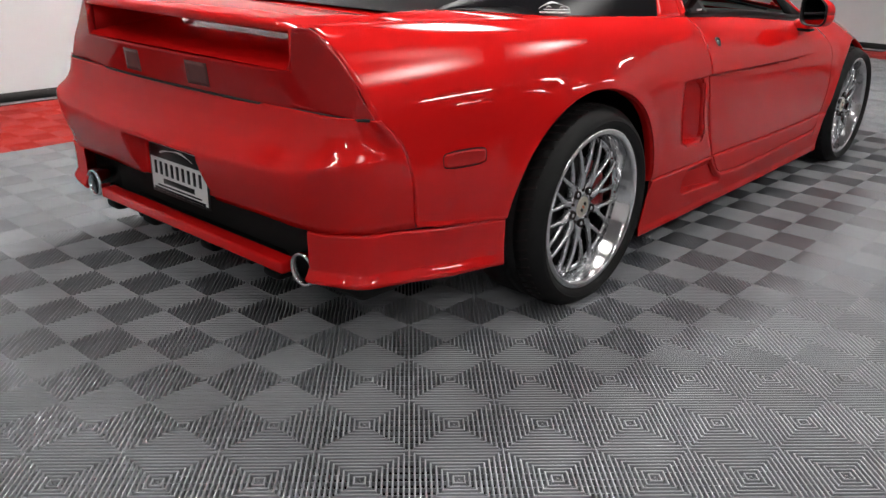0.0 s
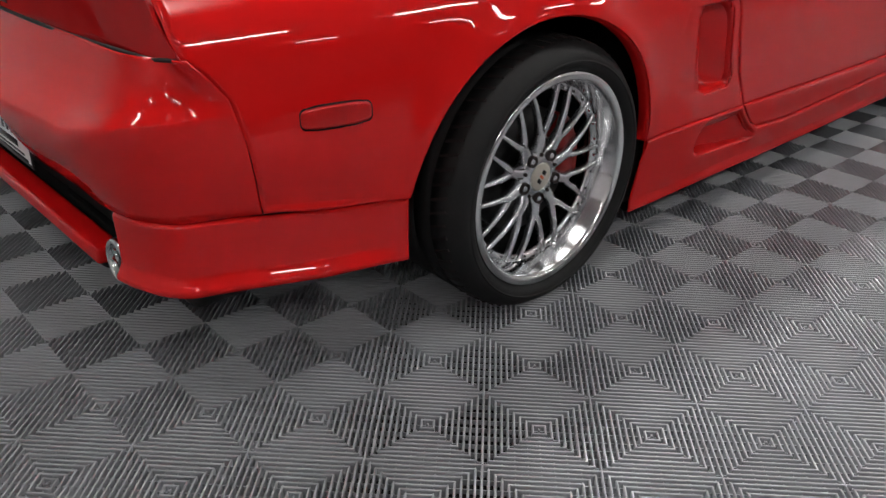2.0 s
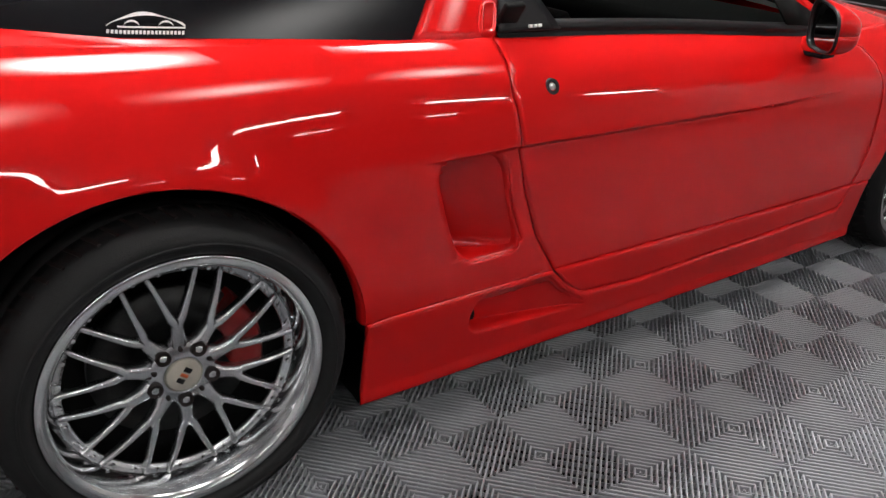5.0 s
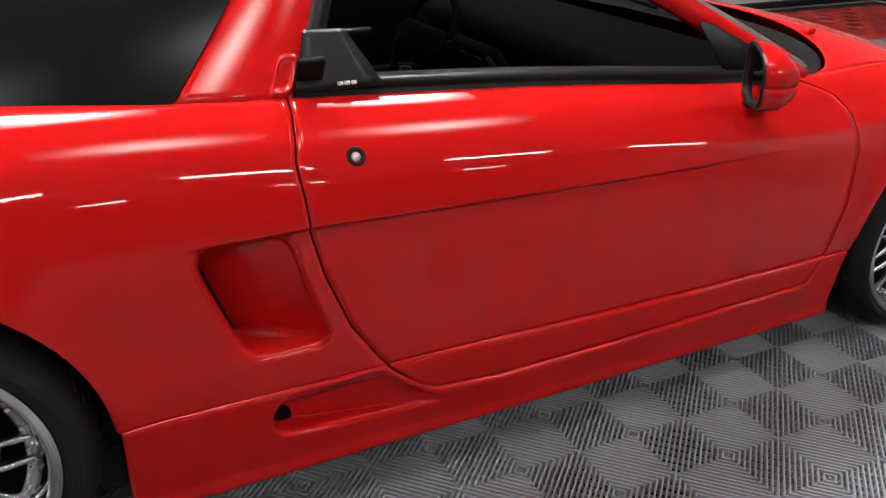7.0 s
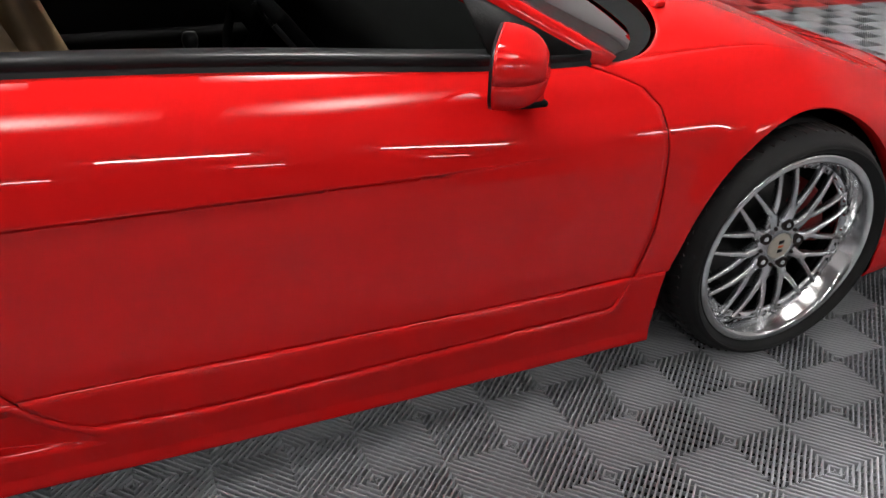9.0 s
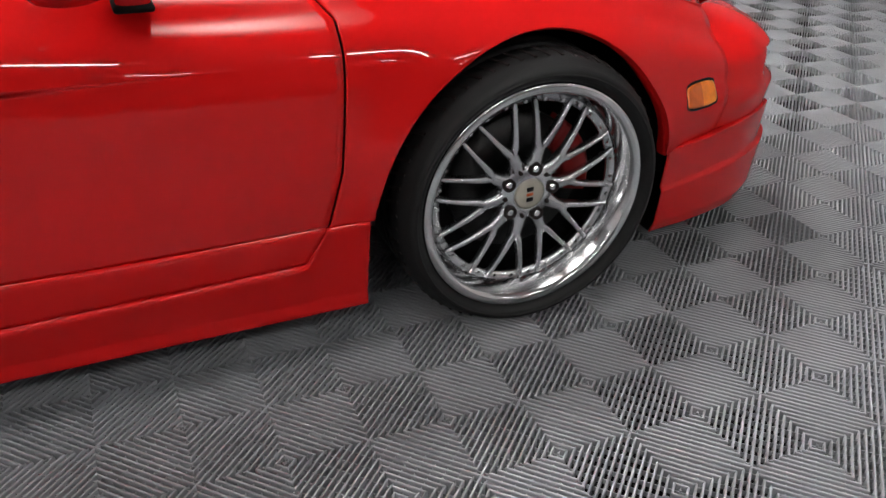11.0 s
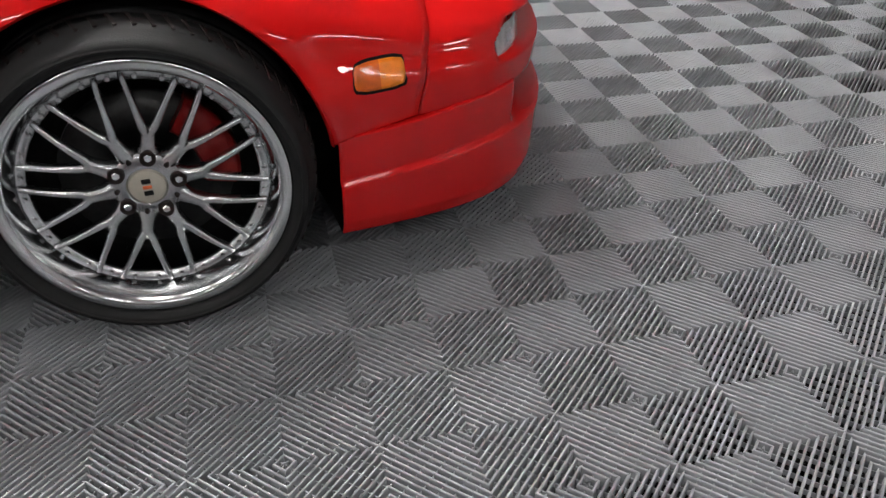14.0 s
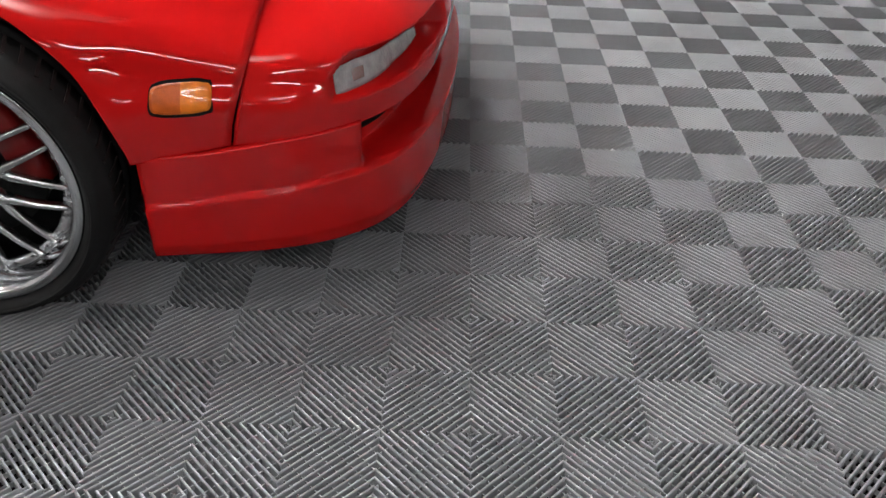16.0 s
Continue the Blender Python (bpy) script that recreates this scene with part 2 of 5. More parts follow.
def lay_tiles(floor):
    grey = floor_tile_mesh(((0.0010, 0.0), (0.0021, -0.0005), (0.0030, -0.0015), (0.0034, -0.0034), (0.0034, -0.028)))
    grey.materials.append(RIB)
    plain = {"mid": floor_tile_mesh(((0.0007, 0.0), (0.0022, -0.0007), (0.0034, -0.003), (0.0034, -0.028)), False), "back": floor_tile_mesh(((0.0040, 0.0),), False)}
    ct, st = math.cos(FLOOR_TURN), math.sin(FLOOR_TURN)
    far = {(key, kind): [] for key in ("grey", "red") for kind in ("mid", "back")}
    for iu in range(-30, 40):
        for iv in range(-30, 20):
            u, v = (iu + 0.5) * TILE, (iv + 0.5) * TILE
            x, y = FLOOR_X + ct * u - st * v, FLOOR_Y + st * u + ct * v
            if not (ROOM_X0 + 0.2 < x < ROOM_X1 - 0.2 and ROOM_Y0 + 0.2 < y < ROOM_Y1 - 0.2):
                continue
            is_red = iv >= RED_V or iu >= RED_U or iv < -21 or iu < -17
            near = -2.2 < x < 6.4 and -2.8 < y < -0.2 and not (-0.9 < x < 3.2 and y > -0.45)
            if near and not is_red:
                ob = new("tile", grey)
                ob.matrix_basis = Matrix.Translation((x, y, random.uniform(-0.0006, 0.0003))) @ Matrix.Rotation(FLOOR_TURN, 4, "Z") @ Matrix.Rotation(random.uniform(-0.002, 0.002), 4, "X")
                ob.parent = floor
            else:
                far["red" if is_red else "grey", "back" if y < -4.6 or x < -4.5 else "mid"].append((x, y))
    for (key, kind), places in far.items():
        if not places:
            continue
        material = RIB if key == "grey" else RIB_RED
        spots, one = np.array(places), plain[kind]
        n = len(one.vertices)
        co = np.empty(n * 3)
        one.vertices.foreach_get("co", co)
        co = co.reshape(-1, 3)
        polys = [tuple(p.vertices) for p in one.polygons]
        base = np.stack([co[:, 0] * ct - co[:, 1] * st, co[:, 0] * st + co[:, 1] * ct, co[:, 2]], 1)
        allv = (base[None] + np.c_[spots, np.zeros(len(spots))][:, None]).reshape(-1, 3)
        quads = (np.array(polys)[None] + (np.arange(len(spots)) * n)[:, None, None]).reshape(-1, 4)
        me = bpy.data.meshes.new("floor_tiles")
        me.vertices.add(len(allv))
        me.vertices.foreach_set("co", allv.ravel())
        me.loops.add(quads.size)
        me.loops.foreach_set("vertex_index", quads.ravel().astype(np.int32))
        me.polygons.add(len(quads))
        me.polygons.foreach_set("loop_start", np.arange(0, quads.size, 4, dtype=np.int32))
        me.update(calc_edges=True)
        me.materials.append(material)
        ob = new("floor_tiles", me)
        ob.parent = floor
        tagged(ob, label=f"{key} ribbed plastic floor tiles", kind="stuff")
    for one in plain.values():
        bpy.data.meshes.remove(one)


RED_V, RED_U = 11, 25


# ---------------------------------------------------------------- room
def build_room():
    t = 0.15
    for name, b in (("wall_west", (ROOM_X0 - t, ROOM_X0, ROOM_Y0 - t, ROOM_Y1 + t)), ("wall_east", (ROOM_X1, ROOM_X1 + t, ROOM_Y0 - t, ROOM_Y1 + t)),
                    ("wall_south", (ROOM_X0, ROOM_X1, ROOM_Y0 - t, ROOM_Y0)), ("wall_north", (ROOM_X0, ROOM_X1, ROOM_Y1, ROOM_Y1 + t))):
        grey = name == "wall_south"
        w = part(name, box_bm(*b, -0.12, ROOM_H), WALL_GREY if grey else WALL, None, smooth=False)
        tagged(w, label="plain grey painted showroom wall" if grey else "plain white painted showroom wall", category="wall", kind="structure")
    c = part("ceiling", box_bm(ROOM_X0 - t, ROOM_X1 + t, ROOM_Y0 - t, ROOM_Y1 + t, ROOM_H, ROOM_H + 0.15), CEIL, None, smooth=False)
    tagged(c, label="plain grey painted ceiling", category="ceiling", kind="structure")
    for b in ((ROOM_X0, ROOM_X1, ROOM_Y1 - 0.014, ROOM_Y1 - 0.001), (ROOM_X0, ROOM_X1, ROOM_Y0 + 0.001, ROOM_Y0 + 0.014),
              (ROOM_X0 + 0.001, ROOM_X0 + 0.014, ROOM_Y0 + 0.015, ROOM_Y1 - 0.015), (ROOM_X1 - 0.014, ROOM_X1 - 0.001, ROOM_Y0 + 0.015, ROOM_Y1 - 0.015)):
        s = part("baseboard", box_bm(*b, -0.012, 0.05, 0.003, 1), BASEB, None)
        tagged(s, label="thin black baseboard along the white wall", category="baseboard", kind="structure")


def ceiling_light(x, y, length, half=0.11, glow=TUBE):
    root = tagged(new("ceiling_light"), label="white ceiling light with a glowing diffuser, some added as unseen fill", category="ceiling light", group="strip lights")
    root.location = (x, y, ROOM_H)
    part("housing", box_bm(-length / 2, length / 2, -half - 0.03, half + 0.03, -0.07, -0.001, 0.008), FIXT, root)
    part("diffuser", box_bm(-length / 2 + 0.015, length / 2 - 0.015, -half, half, -0.115, -0.071, 0.02, 3), glow, root, "glowing white diffuser")
    return root


LIGHT_ROWS, LIGHT_X = (-4.9, OVER_Y), (-5.4, -2.95, -0.5, 1.95, 4.4, 6.85)


def build_lights():
    first = ceiling_light(LIGHT_X[0], LIGHT_ROWS[0], 1.22)
    for x in LIGHT_X[1:]:
        copy_thing(first, Matrix.Translation((x, LIGHT_ROWS[0], ROOM_H)))
    # wide panels added above the car to brighten the floor beyond its shade
    first = ceiling_light(0.4, LIGHT_ROWS[1], 1.22, 0.52, WIDE)
    copy_thing(first, Matrix.Translation((2.4, LIGHT_ROWS[1], ROOM_H)))
    # two unseen strips added to brighten the tail
    ceiling_light(-2.3, LIGHT_ROWS[1], 1.22, 0.11)
    ceiling_light(-4.7, -0.9, 1.22, 0.11)
    first = ceiling_light(0.7, -7.6, 0.62, 0.07)
    for x in (3.15, 5.6):
        copy_thing(first, Matrix.Translation((x, -7.6, ROOM_H)))
    # panels added for the broad soft glow on the shoulders and the floor
    first = ceiling_light(-0.9, SOFT_Y, 1.5, 0.65, SOFT)
    for x in (0.9, 2.7):
        copy_thing(first, Matrix.Translation((x, SOFT_Y, ROOM_H)))


floor = build_floor()
build_room()
build_lights()

# ---------------------------------------------------------------- car: body surface
XK = (-0.82, -0.4, 0.0, 0.4, 0.8, 1.4, 2.0, 2.3, 2.53, 2.8, 3.1)
# bottom, rocker line, lower flank, upper flank, shoulder, belt: heights and half widths along the car
ZL = [smooth(XK, z) for z in (
    (0.125, 0.125, 0.125, 0.125, 0.124, 0.122, 0.124, 0.126, 0.13, 0.14, 0.16),
    (0.43, 0.376, 0.35, 0.335, 0.331, 0.322, 0.318, 0.325, 0.33, 0.337, 0.372),
    (0.52, 0.50, 0.50, 0.50, 0.49, 0.48, 0.47, 0.46, 0.46, 0.45, 0.44),
    (0.66, 0.66, 0.655, 0.65, 0.645, 0.62, 0.585, 0.58, 0.575, 0.53, 0.472),
    (0.81, 0.82, 0.81, 0.797, 0.775, 0.737, 0.692, 0.692, 0.682, 0.618, 0.532),
    (0.90, 0.90, 0.885, 0.872, 0.850, 0.812, 0.766, 0.765, 0.752, 0.685, 0.59))]
WL = [smooth(XK, w) for w in (
    (0.76, 0.84, 0.855, 0.862, 0.86, 0.858, 0.85, 0.848, 0.846, 0.835, 0.79),
    (0.775, 0.864, 0.885, 0.893, 0.89, 0.885, 0.876, 0.874, 0.873, 0.856, 0.79),
    (0.788, 0.872, 0.900, 0.905, 0.901, 0.894, 0.887, 0.883, 0.878, 0.860, 0.795),
    (0.772, 0.862, 0.905, 0.914, 0.910, 0.899, 0.882, 0.872, 0.862, 0.834, 0.772),
    (0.675, 0.775, 0.846, 0.872, 0.868, 0.855, 0.830, 0.812, 0.797, 0.762, 0.705),
    (0.53, 0.63, 0.72, 0.775, 0.768, 0.76, 0.75, 0.71, 0.69, 0.66, 0.62))]
REAR_ARCH, FRONT_ARCH = (-0.043, 0.311, 0.389), (2.524, 0.30, 0.347)
crease_z = line((0.3, 0.662), (0.7, 0.666), (1.4, 0.648), (2.0, 0.634))
belt_z, belt_w = ZL[5], WL[5]


def half_width(x, z):
    """Half width of the body at x along the car and z above the floor."""
    x, z = np.broadcast_arrays(np.asarray(x, float), np.asarray(z, float))
    zk = np.stack([f(x) for f in ZL])
    wk = np.stack([f(x) for f in WL])
    h = np.diff(zk, axis=0)
    d = np.diff(wk, axis=0) / h
    # slopes: flat flank, evenly leaning upper flank, tight shoulder
    m = np.stack([d[0], 0.5 * (d[0] + d[1]), 0.5 * (d[1] + d[2]), 0.22 * d[3], 2.1 * d[3], 1.8 * d[4]])
    zc = np.clip(z, zk[0], zk[-1])
    out = np.zeros_like(zc)
    for i in range(5):
        inside = (zc >= zk[i]) & (zc <= zk[i + 1])
        t = (zc - zk[i]) / h[i]
        v = wk[i] * (1 + 2 * t) * (1 - t) ** 2 + m[i] * h[i] * t * (1 - t) ** 2 + wk[i + 1] * t * t * (3 - 2 * t) + m[i + 1] * h[i] * t * t * (t - 1)
        out = np.where(inside, v, out)
    fade = step((x - 0.505) / 0.035) * step((1.60 - x) / 0.38)
    under = crease_z(x) - z
    below = np.clip(under, 0, 1)
    out = out - 0.0135 * fade * (1 - np.exp(-below / 0.0032)) * np.exp(-below / 0.14)
    out = out + 0.006 * step((ZL[1](x) - z) / 0.003)
    for xc, zc0, r in (REAR_ARCH, FRONT_ARCH):
        far = np.hypot(x - xc, z - zc0) - r
        out = out + 0.013 * np.exp(-((np.clip(far, 0, 1) / 0.045) ** 2)) * step((z - 0.33) / 0.06)
    return out


def flank(x, z):
    return np.stack([x, -half_width(x, z), z], -1)


def arch_z(x, arch):
    xc, zc, r = arch
    return zc + np.sqrt(np.clip(r * r - (x - xc) ** 2, 0, None))


door_rear = line((0.240, 0.975), (0.262, 0.93), (0.289, 0.893), (0.337, 0.849), (0.441, 0.779), (0.568, 0.728), (0.648, 0.708), (0.772, 0.696), (0.87, 0.722))
door_front = line((0.240, 2.04), (0.328, 2.09), (0.435, 2.116), (0.56, 2.126), (0.64, 2.132), (0.69, 2.13), (0.725, 2.10), (0.75, 2.04), (0.775, 1.96))
skirt_top = line((0.35, 0.334), (0.845, 0.332), (0.893, 0.287), (0.93, 0.258), (0.975, 0.240), (1.14, 0.227), (1.42, 0.232), (1.74, 0.240), (2.03, 0.245), (2.045, 0.25), (2.083, 0.318), (2.19, 0.322))
tail_gap = line((0.30, -0.722), (0.42, -0.724), (0.55, -0.746), (0.63, -0.768), (0.67, -0.80), (0.70, -0.830), (0.73, -0.838), (0.9, -0.838))
nose_gap = line((0.33, 3.03), (0.41, 3.045), (0.50, 3.07), (0.60, 3.09))
SHUT = 0.0018

car = tagged(new("sports_car"), label="glossy red two-seat sports car parked on a grey tiled floor", category="car")


def cos_space(a, b, n):
    return a + (b - a) * (1 - np.cos(np.linspace(0, math.pi, n))) / 2


def curved_rows(x, zlo, n=64):
    """Points of the flank in columns at x, from zlo up to the belt."""
    r = np.linspace(0, 1, n)
    zhi = belt_z(x)
    z = zlo[:, None] + (zhi - zlo)[:, None] * r[None]
    return np.broadcast_to(x[:, None], z.shape).copy(), z


def knotted(knots, counts):
    """Rows of z between arrays of knots: counts[i] steps from knot i to knot i + 1."""
    z = [knots[0][None]]
    for a, b, n in zip(knots, knots[1:], counts):
        z.append(a[None] + (b - a)[None] * (np.arange(1, n + 1) / n)[:, None])
    return np.concatenate(z)


def flank_rows(x, zlo, steps, rocker):
    """Heights along a column at every x, with rows laid along the crease (and the rocker line)."""
    zr, zc, zt = ZL[1](x), crease_z(x), belt_z(x)
    knots = [zlo, zr - 0.0032, zr, zr + 0.0032] if rocker else [zlo]
    counts = [steps[0], 3, 3, steps[1]] if rocker else [steps[1]]
    knots += [zc - 0.0042, zc, zc + 0.0042, zt]
    return knotted(knots, counts + [4, 4, steps[2]])


def rear_fender():
    xc, zc, r = REAR_ARCH
    back = np.linspace(-0.80, xc - r - 0.001, 22)
    arch = cos_space(xc - r, xc + r, 48)
    ahead = np.linspace(xc + r + 0.001, 0.43, 6)
    skirt = line((-0.85, 0.410), (-0.757, 0.404), (-0.69, 0.396), (-0.60, 0.388), (-0.50, 0.383), (-0.41, 0.378))
    zb, za = np.maximum(skirt(back), 0.31), np.where(arch < xc, np.maximum(arch_z(arch, REAR_ARCH), skirt(arch) + SHUT), np.maximum(arch_z(arch, REAR_ARCH), ZL[1](arch) + SHUT))
    zf = ZL[1](ahead) + SHUT
    x = np.concatenate([back, arch, ahead])
    zlo = np.concatenate([zb + SHUT, za, zf])
    X, Z = curved_rows(x, zlo, 84)
    k = len(back)
    share = np.linspace(1, 0, k)[:, None] ** 1.5
    X[:k] = X[:k] + share * (tail_gap(Z[:k]) + SHUT * 0.4 + 0.80)
    part_a = flank(X, Z)
    # ahead of the wheel, with the opening of the side intake
    r = np.linspace(0, 1, 84)
    za0 = zf[-1]
    cols = []
    for s in np.concatenate([np.linspace(0, 0.3, 6), np.linspace(0.3, 0.9, 14)[1:], np.linspace(0.9, 1, 4)[1:]]):
        xx = np.full(84, 0.43)
        for _ in range(5):
            zz = np.diagonal(flank_rows(xx, ZL[1](xx) + SHUT, (0, 41, 34), False))
            x0, x1 = 0.43, door_rear(zz) - SHUT
            xa, xb = intake_rear(zz), intake_front(zz)
            xx = np.where(s <= 0.3, x0 + (xa - x0) * s / 0.3, np.where(s <= 0.9, xa + (xb - xa) * (s - 0.3) / 0.6, xb + (x1 - xb) * (s - 0.9) / 0.1))
        cols.append((xx, zz))
    Xb, Zb = np.array([c[0] for c in cols]), np.array([c[1] for c in cols])
    part_b = flank(Xb, Zb)
    pts = np.concatenate([part_a, part_b[1:]])
    na = len(part_a) - 1

    zm, zh, power = 0.5355, 0.123, 5.0

    def hole(i, j):
        k = i - na
        if not 0 <= k < len(Zb) - 1:
            return False
        xq, zq = Xb[k : k + 2, j : j + 2].mean(), Zb[k : k + 2, j : j + 2].mean()
        xr, xf = float(intake_rear(zq)), float(intake_front(zq))
        return abs((zq - zm) / zh) ** power + abs((2 * xq - xr - xf) / (xf - xr)) ** power < 1.06

    f = grid_part("rear_fender", pts, PAINT, car, "glossy red rear fender over the wheel", skip=hole, solid=0.004)
    # scoop floor behind the opening, which runs back into a black duct
    n, m = 26, 20
    zs = np.linspace(0.405, 0.662, n)
    q = np.linspace(0, 1, m)
    xr, xf = intake_rear(zs), intake_front(zs)
    X = xf[:, None] + 0.006 + (xr - xf - 0.036)[:, None] * q[None]
    Z = np.repeat(zs[:, None], m, 1)
    flat = np.clip(np.minimum((zs - 0.400) / 0.035, (0.668 - zs) / 0.035), 0, 1)[:, None]
    depth = 0.003 + 0.118 * (q[None] ** 0.9) * np.sqrt(flat)
    scoop = np.stack([X, -half_width(X, Z) + depth, Z], -1)
    cut = 15
    grid_part("intake_scoop", scoop[:, : cut + 1], PAINT, f, "red scooped floor of the side intake", flip=True)
    grid_part("intake_duct", scoop[:, cut:] + np.array([0, 0.0, 0]), DUCT, f, "black duct at the back of the intake", flip=True)
    # rounded lip round the opening
    a = np.linspace(0, 2 * math.pi, 97)[:-1]
    sup = lambda v: np.sign(v) * np.abs(v) ** (2 / power)
    rz = zm + zh * sup(np.sin(a))
    xr, xf = intake_rear(rz), intake_front(rz)
    rim = np.stack([(xr + xf) / 2 + (xf - xr) / 2 * sup(np.cos(a)), rz], -1)
    for _ in range(2):
        rim = (np.roll(rim, 1, 0) + 2 * rim + np.roll(rim, -1, 0)) / 4
    t = np.roll(rim, -1, 0) - np.roll(rim, 1, 0)
    t /= np.linalg.norm(t, axis=1)[:, None]
    nrm = np.stack([t[:, 1], -t[:, 0]], -1)
    if ((rim - rim.mean(0)) * nrm).sum() < 0:
        nrm = -nrm
    rows = []
    for o, deep in ((0.020, 0.0008), (0.016, -0.0008), (0.009, -0.0016), (0.003, -0.0008), (-0.002, 0.002), (-0.006, 0.008), (-0.008, 0.018), (-0.009, 0.035), (-0.009, 0.07)):
        p = rim + nrm * o
        p = np.concatenate([p, p[:1]])
        rows.append(np.stack([p[:, 0], -half_width(p[:, 0], p[:, 1]) + deep, p[:, 1]], -1))
    grid_part("intake_lip", np.array(rows), PAINT, f)
    return f


DUCT = mat("black_duct", (0.004, 0.004, 0.004), rough=0.7, spec=0.2)
intake_rear = line((0.30, 0.60), (0.41, 0.576), (0.456, 0.558), (0.519, 0.535), (0.605, 0.506), (0.65, 0.496), (0.70, 0.49), (0.9, 0.49))
intake_front = line((0.30, 0.80), (0.41, 0.752), (0.502, 0.712), (0.56, 0.694), (0.66, 0.676), (0.75, 0.668), (0.9, 0.69))


def arch_lip(arch, lower_rear, lower_front):
    """Rolled edge of the wheel opening and the black liner inside it."""
    xc, zc, r = arch
    a0, a1 = math.asin((lower_rear - zc) / r), math.asin((lower_front - zc) / r)
    a = np.linspace(math.pi - a0, a1, 60)
    X, Z = xc + r * np.cos(a), zc + r * np.sin(a)
    w = half_width(X, Z)
    rows = [(0.0, 0.0), (0.004, 0.003), (0.012, 0.005), (0.030, 0.004)]
    pts = np.stack([np.stack([X - d * np.cos(a), -w + i, Z - d * np.sin(a)], -1) for i, d in rows])
    mirrored(grid_part("arch_edge", pts, PAINT, car))
    R = r + 0.02
    a = np.linspace(math.pi + 0.05, -0.05, 50)
    X, Z = xc + R * np.cos(a), zc + R * np.sin(a)
    w = half_width(np.clip(X, -0.7, 3.0), np.maximum(Z, 0.3))
    pts = np.stack([np.stack([X, np.full_like(X, 0) - y * np.ones_like(X) if k else -w + 0.025, Z], -1) for k, y in ((0, 0), (1, 0.56))])
    mirrored(grid_part("wheel_liner", pts, MATTE, car, "black wheel well liner"))
    disc = np.stack([np.stack([X * k + xc * (1 - k), np.full_like(X, -0.56), Z * k + zc * (1 - k)], -1) for k in (1.0, 0.05)])
    mirrored(grid_part("wheel_liner", disc, MATTE, car, "black wheel well liner"))


def door():
    n = 98
    cols = []
    for s in np.linspace(0, 1, 90):
        xx = np.full(n, 1.4)
        for _ in range(5):
            zb = np.maximum(skirt_top(xx), 0.228) + 3 * SHUT
            zb = np.where(xx < 1.0, 0.2463, np.where(xx > 2.0, 0.2523, zb))
            zz = np.diagonal(flank_rows(xx, zb, (9, 38, 36), True))
            x0, x1 = door_rear(zz) + SHUT, door_front(zz) - 1.35 * SHUT
            xx = x0 + (x1 - x0) * s
        cols.append(flank(xx, zz))
    d = grid_part("door", np.array(cols), PAINT, car, "glossy red door, closed", solid=0.004)
    return d


def front_fender():
    xc, zc, r = FRONT_ARCH
    n = 64
    back = np.linspace(2.09, xc - r - 0.001, 12)
    arch = cos_space(xc - r, xc + r, 48)
    ahead = np.linspace(xc + r + 0.001, 3.06, 12)
    zb, za, zf = ZL[1](back) + SHUT, np.maximum(arch_z(arch, FRONT_ARCH), ZL[1](arch) + SHUT), ZL[1](ahead) + SHUT
    x = np.concatenate([back, arch, ahead])
    X, Z = curved_rows(x, np.concatenate([zb, za, zf]), n)
    k = len(back)
    share = np.linspace(1, 0, k)[:, None]
    X[:k] += share * (door_front(Z[:k]) + 1.35 * SHUT - 2.09)
    Z[:k] = zb[:, None] + (belt_z(X[:k]) - zb[:, None]) * np.linspace(0, 1, n)[None]
    k = len(ahead)
    share = np.linspace(0, 1, k)[:, None]
    X[-k:] += share * (nose_gap(Z[-k:]) - SHUT - 3.06)
    return grid_part("front_fender", flank(X, Z), PAINT, car, "glossy red front fender over the wheel", solid=0.004)


